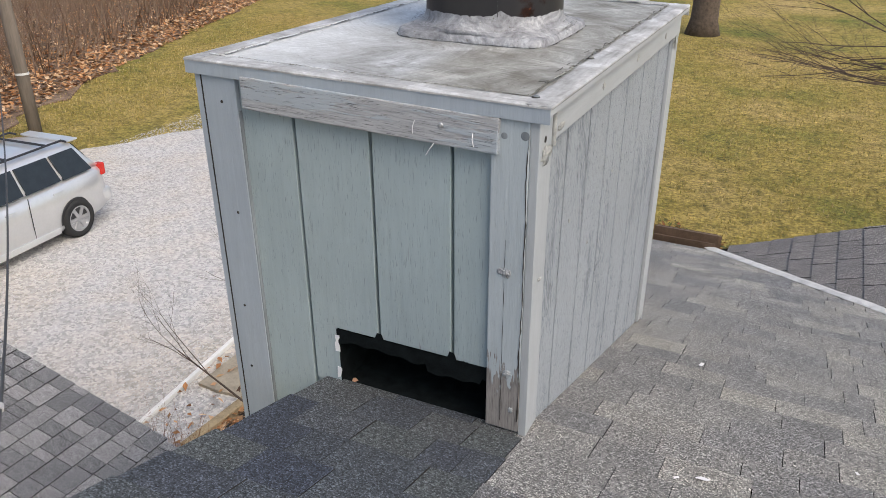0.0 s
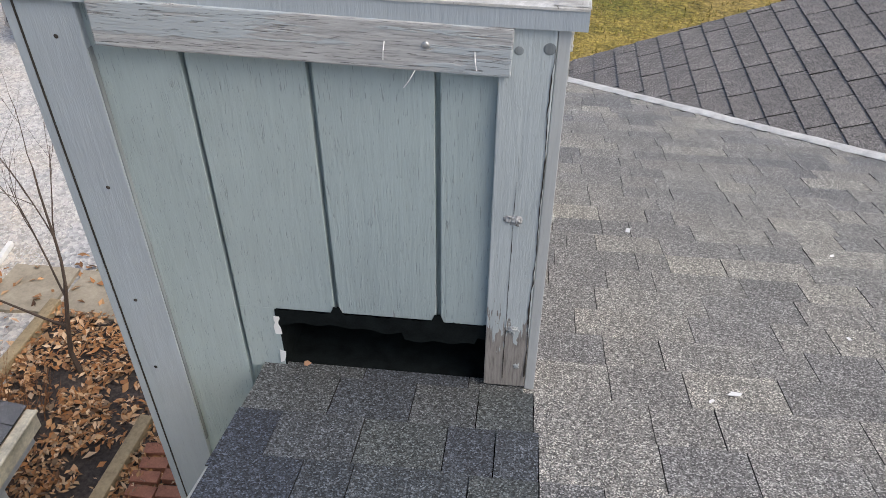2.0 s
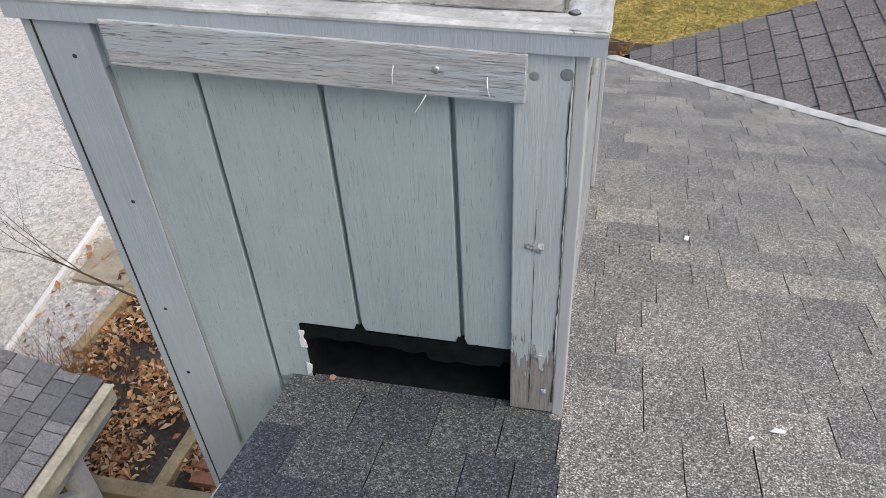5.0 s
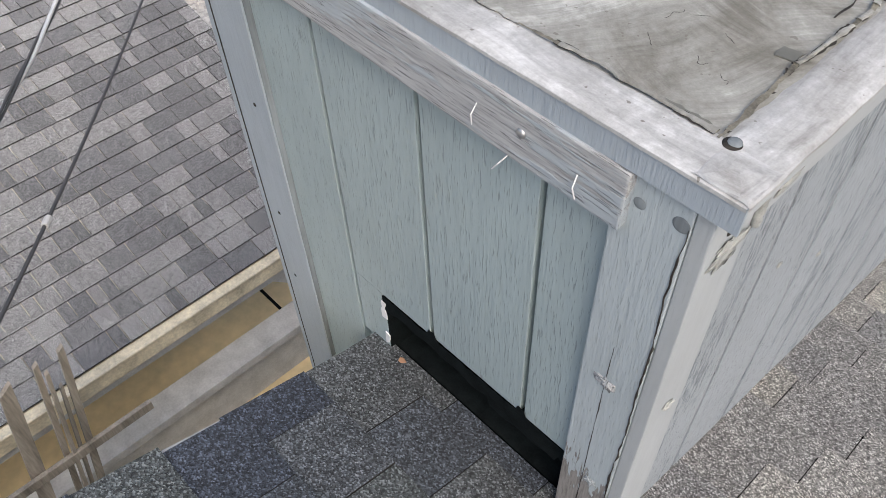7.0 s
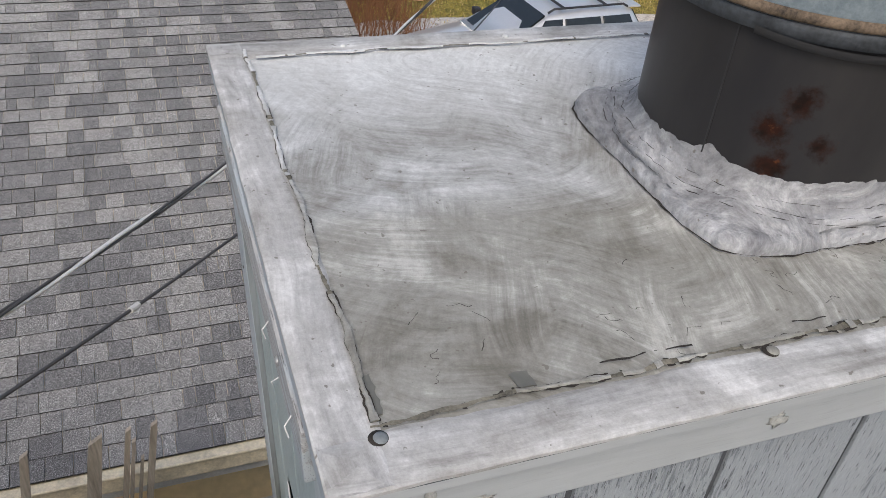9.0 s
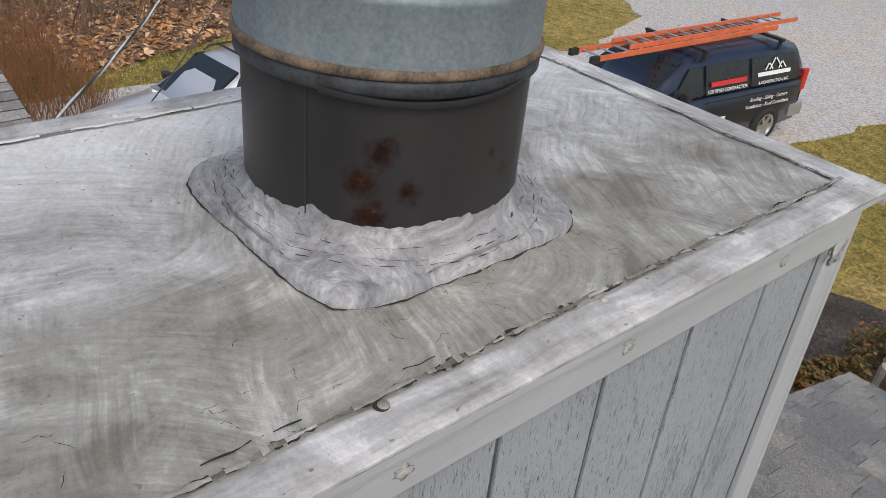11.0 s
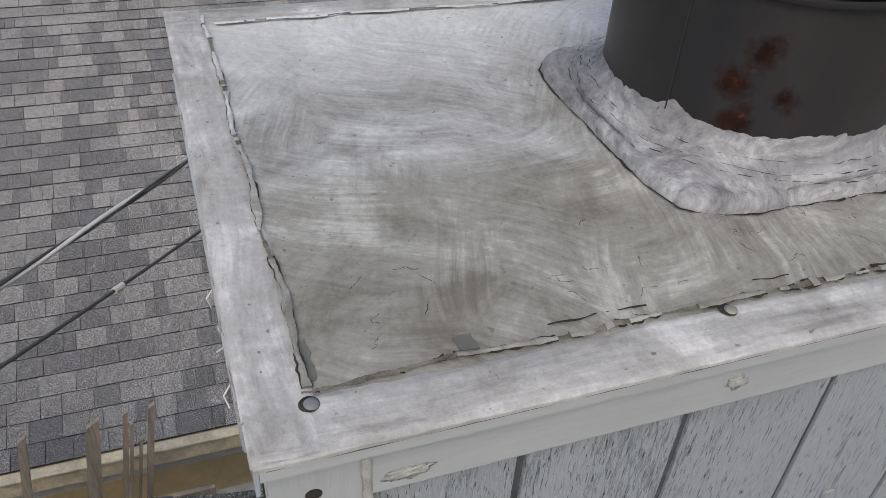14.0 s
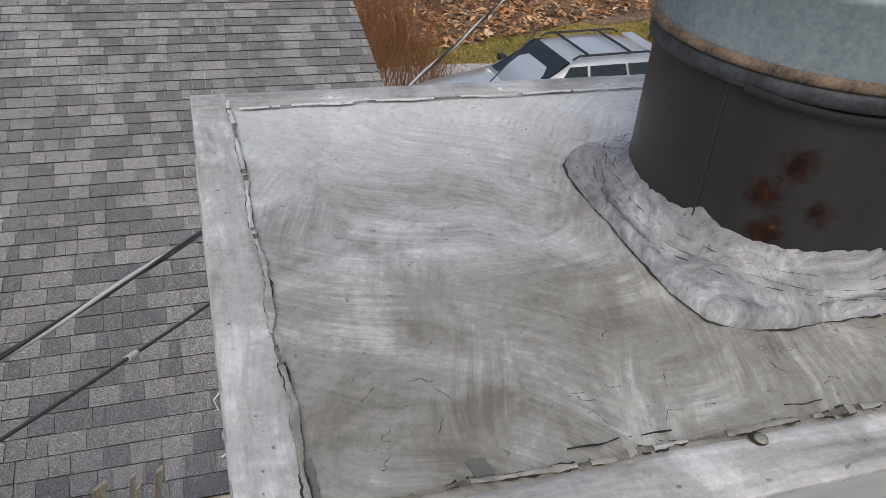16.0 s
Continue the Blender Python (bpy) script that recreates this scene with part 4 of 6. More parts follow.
def bead(along, base, t0, t1, width, seed, mat, bare_until=None, loss=0.35, opening=0.0022):
    """A peeling strip of old sealant: bare metal below, dark gaps beside it and a ragged raised flake over it."""
    n = int((t1 - t0) / 0.0022)
    layers = {"bare_strip": [], "open_seam": [], "flake_strip": []}
    for k in range(n + 1):
        t = t0 + (t1 - t0) * k / n
        c = base + 0.006 * noise.noise((t * 9, seed, 0)) + 0.0022 * noise.noise((t * 38, seed, 3))
        w = max(0.0016, width * (0.62 + 0.75 * noise.noise((t * 17, seed, 7)) + 0.35 * noise.noise((t * 70, seed, 9))))
        ja, jb = (0.0011 * noise.noise((t * 170, seed, q)) + 0.0008 * noise.noise((t * 330, seed, q)) for q in (21, 22))
        ga, gb = (max(0.00005, opening * (0.15 + 1.5 * noise.noise((t * 21, seed, q)) + 0.6 * noise.noise((t * 95, seed, q)))) for q in (31, 32))
        gone = noise.noise((t * 14, seed, 41)) + 0.4 * noise.noise((t * 60, seed, 42)) > loss or (bare_until is not None and t0 + 0.012 < t < bare_until)
        layers["bare_strip"].append((c - w * 0.8 + ja, c + w * 0.8 + jb, t, True))
        layers["open_seam"].append((c - w + ja - ga, c + w + jb + gb, t, not gone or abs(noise.noise((t * 55, seed, 51))) > 0.22))
        layers["flake_strip"].append((c - w + ja, c + w + jb, t, not gone))

    def at(s_, t, z):
        x, y = (t, s_) if along == "x" else (s_, t)
        return (x, y, top_z(x, y) + z)

    for nm, z, m_, lab in (("bare_strip", 0.0052, BARE, "bare stained metal along the seam"), ("open_seam", 0.0049, CRACK, "dark open seam in the sealant"), ("flake_strip", 0.0056, mat, "ragged flaking strip of old sealant")):
        bm, prev = bmesh.new(), None
        for a, b, t, on in layers[nm]:
            if not on:
                prev = None
                continue
            if nm == "flake_strip":
                h = 0.0012 + 0.0011 * noise.noise((t * 26, seed, 60))
                cur = [bm.verts.new(at(a, t, 0.0050)), bm.verts.new(at(a + 0.0004, t, z + h * 0.6)), bm.verts.new(at((a + b) / 2, t, z + h)), bm.verts.new(at(b - 0.0004, t, z + h * 0.6)), bm.verts.new(at(b, t, 0.0050))]
            else:
                cur = [bm.verts.new(at(a, t, z)), bm.verts.new(at(b, t, z))]
            if prev:
                for q in range(len(cur) - 1):
                    bm.faces.new((prev[q], prev[q + 1], cur[q + 1], cur[q]))
            prev = cur
        tagged(part(nm, bm, m_, cover, lab), kind="stuff")


bead("y", -0.043, 0.03, 1.47, 0.0046, 1, COATING, 0.17, 0.08, 0.0052)
bead("x", 0.037, -0.86, -0.045, 0.0050, 3, COATING, None, 0.30, 0.0023)
bead("y", X0 + 0.062, 0.05, 1.45, 0.0044, 5, COATING, None, 0.25, 0.0020)
bead("x", Y1 - 0.075, -0.83, -0.05, 0.0050, 6, COATING, None, 0.10, 0.0048)
crack("y", -0.060, 0.22, 0.62, 0.0016, 2, 0.0)
# fine crazing near the front seam
bm = bmesh.new()
rnd = random.Random(21)
for k in range(38):
    x, y, a = -rnd.uniform(0.055, 0.20), rnd.uniform(0.09, 0.95), rnd.uniform(0, 6.28)
    for _ in range(rnd.randint(3, 8)):
        a += rnd.choice((-1.1, -0.4, 0.0, 0.3, 1.0))
        L, w = rnd.uniform(0.0015, 0.006), rnd.uniform(0.00012, 0.00045)
        x2, y2 = x + L * math.cos(a), y + L * math.sin(a)
        px, py = -math.sin(a) * w, math.cos(a) * w
        bm.faces.new([bm.verts.new((qx, qy, top_z(qx, qy) + 0.0022)) for qx, qy in ((x - px, y - py), (x2 - px, y2 - py), (x2 + px, y2 + py), (x + px, y + py))])
        x, y = x2, y2
tagged(part("crazing", bm, CRACK, cover, "fine crazing in the coating"), kind="stuff")
for (x0, x1, y0, y1), nm in (((-0.072, -0.052, 0.176, 0.195), "bare_patch"), ((-0.105, -0.055, 0.037, 0.047), "bare_patch")):
    bm = bmesh.new()
    prism(bm, wobble([(x0, y0), (x1, y0), (x1, y1), (x0, y1)], 0.005, 0.0016, int(y1 * 999)), 0.8, top_z(x0, y0) + 0.0018)
    part(nm, bm, plain("bare_zinc_" + str(int(y1 * 1000)), (0.17, 0.17, 0.15), 0.6, 0.3), cover, "bare grey patch where the coating is gone")
for x, y in ((-0.028, 0.034), (-0.032, 0.45)):
    disc(cover, "washer", (x, y, top_z(x, y) + 0.0035), (0, 0, 1), 0.0092, 0.0018, CRACK, "dark cracked ring round the screw")
    disc(cover, "screw", (x + 0.0012, y + 0.0016, top_z(x, y) + 0.0042), (0, 0, 1), 0.0070, 0.0030, BOARD_EDGE if y < 0.1 else COATING, "domed screw head")
for x, y in ((-0.03, 0.80), (-0.03, 1.12), (-0.86, 0.5), (-0.86, 0.9), (-0.86, 0.2)):
    disc(cover, "screw", (x, y, top_z(x, y) + 0.0025), (0, 0, 1), 0.0062, 0.0028, COATING, "screw head buried in coating")

# pipe boot: a flat rounded-square skirt rising in a fillet to the pipe
bm = bmesh.new()
S = 320


def squircle(a, hw):
    c, s = math.cos(a), math.sin(a)
    k = (abs(c) ** 6 + abs(s) ** 6) ** (-1 / 6)
    return hw * k * c, hw * k * s


boot_rows = [(0.0, 0.229, -0.003), (0.0, 0.228, 0.004), (0.0, 0.2265, 0.012), (0.0, 0.223, 0.018), (0.0, 0.216, 0.0215)]
boot_rows += [(k / 9, 0.216 + 0.006 * k / 9, 0.0215 + 0.010 * (k / 9) ** 2) for k in range(1, 10)]
boot_rows += [(1.0, 0.222 - 0.026 * math.sin(k / 8 * math.pi / 2), 0.0315 + 0.030 * (1 - math.cos(k / 8 * math.pi / 2))) for k in range(1, 9)] + [(1.0, 0.1955, 0.068)]
loops = []
for blend, hw, z in boot_rows:
    ring = []
    for k in range(S):
        a = 2 * math.pi * k / S
        sx, sy = squircle(a, hw)
        r = 0.222 if blend < 1 else hw
        x, y = sx * (1 - blend) + r * math.cos(a) * blend, sy * (1 - blend) + r * math.sin(a) * blend
        rough = 0.0022 * noise.noise((x * 20, y * 20, z * 30)) + 0.0013 * noise.noise((x * 60, y * 60, z * 60)) + 0.0010 * noise.noise((x * 140, y * 140, 1))
        wrinkle = (1 - abs(noise.noise((x * 22 + 3 * noise.noise((x * 9, y * 9, 2)), y * 22, z * 30)))) ** 10 if z > 0.004 else 0
        j = 1 + (0.012 * noise.noise((a * 7, 2, 0)) + 0.010 * noise.noise((a * 21, 5, 0)) if blend == 0 else 0)
        lap = math.exp(-((math.degrees(a) - 297) / 4.5) ** 2)
        rag = (0.008 * noise.noise((a * 1.7, 3, 1)) + 0.0022 * noise.noise((a * 26, 7, 1)) + 0.014 * lap) * min(1.0, max(0.0, (z - 0.04) / 0.025))
        ring.append(bm.verts.new((CX + x * j, CY + y * j, top_z(CX + x, CY + y) + z + rough + rag - 0.0032 * wrinkle)))
    loops.append(ring)
for n_row, (a, b) in enumerate(zip(loops, loops[1:])):
    for k in range(S):
        bm.faces.new((a[k], a[(k + 1) % S], b[(k + 1) % S], b[k]))
part("pipe_boot", bm, SEALANT, cover, "thick silvery sealant boot round the pipe", True)

for r0, z0, seed in ((0.2265, 0.0355, 4), (0.209, 0.0405, 14), (0.236, 0.0315, 24)):
    bm, prev = bmesh.new(), None
    for k in range(420):
        a = 2 * math.pi * k / 420
        r = r0 + 0.008 * noise.noise((a * 3, 9, seed)) + 0.003 * noise.noise((a * 17, 2, seed))
        w = 0.0003 + 0.0016 * noise.noise((a * 11, 4, seed))
        if w < 0.0002:
            prev = None
            continue
        cur = [bm.verts.new((CX + q * math.cos(a), CY + q * math.sin(a), top_z(CX, CY) + z0)) for q in (r - w, r + w)]
        if prev:
            bm.faces.new((prev[0], prev[1], cur[1], cur[0]))
        prev = cur
    tagged(part("boot_crack", bm, CRACK, cover, "hairline crack round the boot"), kind="stuff")

# dark ribbon round the skirt's foot: contact shade put in as colour
bm = bmesh.new()
prev = None
for k in range(S):
    a = 2 * math.pi * k / S
    w = 0.0014 + 0.0045 * noise.noise((a * 6, 8, 2)) + 0.001 * noise.noise((a * 31, 8, 2))
    cur = []
    for hw in (0.227, 0.229 + max(-0.0005, w)):
        x, y = squircle(a, hw)
        j = 1 + 0.012 * noise.noise((a * 7, 2, 0)) + 0.010 * noise.noise((a * 21, 5, 0))
        cur.append(bm.verts.new((CX + x * j, CY + y * j, top_z(CX + x, CY + y) + 0.0022)))
    if prev:
        bm.faces.new((prev[0], prev[1], cur[1], cur[0]))
    prev = cur
part("skirt_gap", bm, CRACK, cover, "dark ribbon as contact shade round the boot's skirt")

flue = thing("flue_pipe", "round metal flue pipe, dark and rusting below, galvanised above", "flue pipe")
bm = bmesh.new()
lathe(bm, [(0.195, 0.80), (0.195, 1.067)], (CX, CY), 96)
part("lower_pipe", bm, PIPE_DARK, flue, "dark rusting pipe sleeve", True)
bm = bmesh.new()
lathe(bm, [(0.196, 1.06), (0.2005, 1.07), (0.2015, 1.084), (0.2015, 1.145), (0.2045, 1.15), (0.2045, 1.157), (0.2015, 1.162), (0.2015, 1.235), (0.205, 1.24), (0.205, 1.25), (0.2015, 1.255), (0.2015, 1.55), (0.0, 1.55)], (CX, CY), 96)
part("upper_pipe", bm, GALV, flue, "blue-grey galvanised pipe section", True)
bm = bmesh.new()
lathe(bm, [(0.196, 1.045), (0.2035, 1.047), (0.2035, 1.064), (0.202, 1.066)], (CX, CY), 96)
part("band", bm, BAND, flue, "tarnished clamp band", True)
bm = bmesh.new()
lathe(bm, [(0.202, 1.0665), (0.2065, 1.068), (0.207, 1.072), (0.2055, 1.076), (0.2015, 1.079)], (CX, CY), 96)
part("crimp", bm, RUST, flue, "rust-edged crimp", True)
for ang in (-66, 54, 174):
    a = radians(ang)
    m = Matrix.Translation((CX, CY, 0)) @ Matrix.Rotation(a, 4, "Z")
    part("seam", boxed(0.1935, 0.1962, -0.0011, 0.0011, 0.83, 1.045, 0.0, m), TRIM_BLACK, flue, "dark lap seam")
bm = bmesh.new()
prev = None
for k in range(24):
    a = radians(-60 + 75 * k / 23)
    dip = 0.008 * math.sin(math.pi * k / 23)
    cur = [bm.verts.new((CX + r * math.cos(a), CY + r * math.sin(a), z - dip)) for r, z in ((0.2045, 1.052), (0.2045, 1.043), (0.1945, 1.040))]
    if prev:
        bm.faces.new((prev[0], cur[0], cur[1], prev[1])), bm.faces.new((prev[1], cur[1], cur[2], prev[2]))
    prev = cur
part("sagging_band", bm, TRIM_BLACK, flue, "loose dark strap below the band", True)

# small debris
leaf = bmesh.new()
prism(leaf, [(-0.007, -0.004), (0.0, -0.006), (0.009, 0.0), (0.001, 0.006), (-0.006, 0.004)], 0, 0.002)
o = part("fallen_leaf", leaf, plain("tan_leaf", (0.30, 0.17, 0.10), 0.8))
tagged(o, "single tan leaf lying at the opening's edge", "leaf")
o.matrix_basis = pose(-0.475, 0.012, roof_z(0.0) + 0.022, 62, 10, 20)
for k, (x, y, w) in enumerate(((0.415, 0.055, 0.016), (0.36, 0.02, 0.008), (0.30, 1.0, 0.014), (0.75, 0.35, 0.007), (0.62, -0.35, 0.009), (0.9, 0.9, 0.008))):
    chip = bmesh.new()
    prism(chip, wobble([(-w, -w * 0.4), (w * 0.6, -w * 0.5), (w, w * 0.3), (-w * 0.4, w * 0.5)], w, w * 0.1, 60 + k), 0, 0.0015)
    o = part("paint_chip", chip, SIGN_WHITE)
    tagged(o, "white paint chip lying on the shingles", "paint chip", "paint chips")
    o.matrix_basis = pose(x, y, roof_z(y) + 0.0085, -16.6, 0, 40 * k)

# ---- parked vehicles ----
def loft(bm, sections):
    """A skin over closed cross sections of equal point count."""
    rings = [[bm.verts.new(p) for p in sec] for sec in sections]
    n = len(rings[0])
    for a, b in zip(rings, rings[1:]):
        for k in range(n):
            bm.faces.new((a[k], a[(k + 1) % n], b[(k + 1) % n], b[k]))
    bm.faces.new(rings[0]), bm.faces.new(rings[-1][::-1])
    return bm


def body_section(y, z0, z1, w0, w1, round_=0.06):
    """Cross section at y: from sill z0 to top z1, half-widths w0 below and w1 on top, corners rounded."""
    r = min(round_, (z1 - z0) * 0.45)
    half = [(w0 * 0.93, z0), (w0, z0 + r), (w0 + (w1 - w0) * 0.55, z0 + (z1 - z0) * 0.55), (w1 + r * 0.35, z1 - r), (w1 - r * 0.6, z1 - r * 0.25), (w1 * 0.5, z1)]
    return [(x, y, z) for x, z in half] + [(-x, y, z) for x, z in reversed(half)]


def wheel(parent, at, r, w, side):
    hub = thing("wheel", "", "")
    hub.parent, hub.location = parent, at
    bm = bmesh.new()
    prof = [(r * 0.66, -w / 2), (r * 0.95, -w / 2), (r, -w / 4), (r, w / 4), (r * 0.95, w / 2), (r * 0.66, w / 2)]
    lathe(bm, prof + [prof[0]], (0, 0), 28)
    for v in bm.verts:
        v.co = Vector((v.co.z, v.co.x, v.co.y))
    part("tyre", bm, RUBBER, hub, smooth=True)
    bm = bmesh.new()
    o = side * w * 0.5
    lathe(bm, [(r * 0.67, o), (r * 0.60, o), (r * 0.56, o - side * 0.03), (0.001, o - side * 0.03)], (0, 0), 28)
    for k in range(6):
        m = Matrix.Rotation(2 * math.pi * k / 6, 4, "Z")
        box(bm, r * 0.08, r * 0.60, -r * 0.09, r * 0.09, o - side * 0.03, o - side * 0.005, 0.0, m)
    lathe(bm, [(r * 0.16, o - side * 0.03), (r * 0.15, o), (0.001, o + side * 0.003)], (0, 0), 16)
    for v in bm.verts:
        v.co = Vector((v.co.z, v.co.x, v.co.y))
    part("rim", bm, ALLOY, hub, "six-spoke alloy rim")
    return hub


def arch(bm, s, y, z, r, x0, x1):
    """A filled dark half-disc that stands in for the shaded opening of a wheel arch."""
    ring = [(y + r * math.cos(t * math.pi / 14), z + r * math.sin(t * math.pi / 14)) for t in range(15)]
    inner, outer = [[bm.verts.new((s * x, a, b)) for a, b in ring] for x in (x0, x1)]
    bm.faces.new(outer)
    for k in range(14):
        bm.faces.new((inner[k], inner[k + 1], outer[k + 1], outer[k]))


def glass_pane(parent, pts, name="window"):
    """A window pane from its corners, given slight thickness and its black surround."""
    bm = bmesh.new()
    P = [Vector(p) for p in pts]
    nrm = (P[1] - P[0]).cross(P[2] - P[0]).normalized()
    c = sum(P, Vector()) / len(P)
    front = [bm.verts.new(p + nrm * 0.010) for p in P]
    back = [bm.verts.new(p - nrm * 0.02) for p in P]
    bm.faces.new(front)
    for k in range(len(P)):
        bm.faces.new((back[k], back[(k + 1) % len(P)], front[(k + 1) % len(P)], front[k]))
    return part(name, bm, GLASS_DARK, parent, "dark glass")


# silver estate car, nose towards -y
car = thing("estate_car", "silver estate car with roof rails parked on gravel", "car", (-9.45, 4.8, GROUND + 0.02))
L2, W = 2.2, 0.845
lower = [(-2.2, 0.38, 0.62, 0.62, 0.58), (-2.12, 0.24, 0.70, 0.76, 0.68), (-1.7, 0.20, 0.78, 0.83, 0.74), (-1.1, 0.19, 0.86, 0.845, 0.78), (-0.6, 0.19, 0.93, 0.845, 0.80), (0.4, 0.19, 0.95, 0.845, 0.81), (1.4, 0.20, 0.97, 0.845, 0.81), (1.85, 0.24, 0.98, 0.83, 0.79), (2.1, 0.30, 0.96, 0.79, 0.74), (2.2, 0.36, 0.80, 0.72, 0.66)]
bm = bmesh.new()
loft(bm, [body_section(*s) for s in lower])
part("body", bm, SILVER, car, smooth=True)
upper = [(-0.72, 0.90, 0.93, 0.74, 0.70), (-0.30, 0.92, 1.20, 0.77, 0.62), (0.12, 0.93, 1.42, 0.78, 0.57), (0.7, 0.93, 1.465, 0.78, 0.57), (1.3, 0.94, 1.45, 0.78, 0.56), (1.72, 0.95, 1.40, 0.77, 0.54), (1.95, 0.95, 1.18, 0.75, 0.58), (2.12, 0.94, 0.98, 0.72, 0.66)]
bm = bmesh.new()
loft(bm, [body_section(*s, 0.09) for s in upper])
part("cabin", bm, SILVER, car, smooth=True)
part("spoiler", boxed(-0.5, 0.5, 1.66, 1.93, 1.405, 1.435, 0.012), SILVER, car)
glass_pane(car, [(-0.62, -0.66, 0.955), (0.62, -0.66, 0.955), (0.53, 0.05, 1.395), (-0.53, 0.05, 1.395)], "windscreen")
glass_pane(car, [(0.58, 2.06, 1.02), (-0.58, 2.06, 1.02), (-0.48, 1.76, 1.36), (0.48, 1.76, 1.36)], "rear_window")
for s in (1, -1):
    for a, b, c, d in ((-0.30, 0.30, 0.02, 0.30), (0.36, 1.02, 0.36, 0.96), (1.08, 1.78, 1.02, 1.55)):
        pts = [(s * 0.797, a, 0.975), (s * 0.797, b, 0.985), (s * 0.635, d, 1.36), (s * 0.635, c, 1.36)]
        glass_pane(car, pts if s > 0 else pts[::-1], "side_window")
    bm = bmesh.new()
    tube(bm, [(s * 0.53, 0.1, 1.43), (s * 0.535, 0.2, 1.485), (s * 0.535, 1.45, 1.49), (s * 0.52, 1.58, 1.44)], 0.018, 8)
    part("roof_rail", bm, TRIM_BLACK, car)
    part("tail_lamp", boxed(s * 0.72 - 0.07, s * 0.72 + 0.07, 2.02, 2.17, 0.80, 1.0, 0.03), TAIL, car)
    part("door_handle", boxed(s * 0.835 - 0.012, s * 0.835 + 0.012, 0.80, 0.98, 0.82, 0.85, 0.006), SILVER, car)
    part("door_handle", boxed(s * 0.835 - 0.012, s * 0.835 + 0.012, -0.1, 0.08, 0.80, 0.83, 0.006), SILVER, car)
    part("door_gap", boxed(s * 0.838 - 0.004, s * 0.838 + 0.004, 0.325, 0.335, 0.30, 0.94), TRIM_BLACK, car)
    part("mirror", boxed(s * 0.90 - 0.08, s * 0.90 + 0.08, -0.42, -0.30, 0.93, 1.05, 0.03), TRIM_BLACK, car)
    for y in (-1.35, 1.18):
        wheel(car, (s * 0.772, y, 0.31), 0.315, 0.2, s)
        bm = bmesh.new()
        arch(bm, s, y, 0.31, 0.345, 0.83, 0.849)
        part("wheel_arch", bm, TRIM_BLACK, car)
for y in (0.35, 1.1):
    bm = bmesh.new()
    tube(bm, [(-0.53, y, 1.495), (0.53, y, 1.495)], 0.02, 8)
    part("cross_bar", bm, TRIM_BLACK, car)
for o in car.children:
    if o.type == "MESH":
        for v in o.data.vertices:
            if v.co.y > 1.3:
                v.co.y = 1.3 + (v.co.y - 1.3) * 0.76
part("bumper", boxed(-0.80, 0.80, 1.76, 2.02, 0.34, 0.58, 0.07), SILVER, car)
for s in (1, -1):
    part("sill", boxed(s * 0.835 - 0.02, s * 0.835 + 0.02, -0.95, 0.80, 0.20, 0.30, 0.012), SILVER, car)
car.rotation_euler.z = radians(4)
car.scale = (0.9, 0.9, 0.9)

# dark blue van with a ladder on its rack, nose towards -y
van = thing("work_van", "dark blue trade van with white and red lettering", "van", (-6.466, 11.288, GROUND + 0.02))
VW = 0.95
vlow = [(-2.45, 0.35, 0.75, 0.75, 0.68), (-2.35, 0.25, 0.88, 0.88, 0.80), (-1.9, 0.22, 1.0, 0.95, 0.86), (-1.3, 0.22, 1.08, 0.96, 0.90), (0, 0.22, 1.10, 0.965, 0.91), (1.8, 0.24, 1.10, 0.965, 0.91), (2.3, 0.28, 1.10, 0.94, 0.89), (2.45, 0.34, 1.02, 0.88, 0.84)]
bm = bmesh.new()
loft(bm, [body_section(*s) for s in vlow])
part("body", bm, NAVY, van, smooth=True)
vup = [(-1.75, 1.02, 1.05, 0.85, 0.82), (-1.2, 1.05, 1.42, 0.89, 0.76), (-0.72, 1.06, 1.68, 0.90, 0.70), (-0.2, 1.06, 1.745, 0.905, 0.70), (1.6, 1.06, 1.745, 0.905, 0.70), (2.15, 1.06, 1.70, 0.90, 0.69), (2.36, 1.05, 1.40, 0.88, 0.74), (2.44, 1.02, 1.06, 0.86, 0.82)]
bm = bmesh.new()
loft(bm, [body_section(*s, 0.10) for s in vup])
part("cabin", bm, NAVY, van, smooth=True)
glass_pane(van, [(-0.76, -1.68, 1.09), (0.76, -1.68, 1.09), (0.65, -0.80, 1.655), (-0.65, -0.80, 1.655)], "windscreen")
for s in (1, -1):
    for a, b, c, d in ((-1.12, -0.42, -0.72, -0.42), (-0.34, 0.72, -0.34, 0.70), (0.82, 2.1, 0.82, 1.98)):
        pts = [(s * 0.912, a, 1.12), (s * 0.912, b, 1.12), (s * 0.775, d, 1.58), (s * 0.775, c, 1.58)]
        glass_pane(van, pts if s > 0 else pts[::-1], "side_window")
    part("tail_lamp", boxed(s * 0.86 - 0.04, s * 0.86 + 0.04, 2.33, 2.46, 0.85, 1.25, 0.02), TAIL, van)
    part("bumper_corner", boxed(s * 0.86 - 0.1, s * 0.86 + 0.1, 2.1, 2.5, 0.38, 0.62, 0.04), ALU, van)
    for y in (-1.55, 1.45):
        wheel(van, (s * 0.882, y, 0.33), 0.335, 0.22, s)
        bm = bmesh.new()
        arch(bm, s, y, 0.33, 0.385, 0.94, 0.969)
        part("wheel_arch", bm, TRIM_BLACK, van)
    part("door_rail", boxed(s * 0.955 - 0.006, s * 0.955 + 0.006, -0.3, 2.1, 0.98, 1.0), TRIM_BLACK, van)
part("mirror", boxed(0.95, 1.12, -1.02, -0.9, 1.12, 1.28, 0.03), TRIM_BLACK, van)
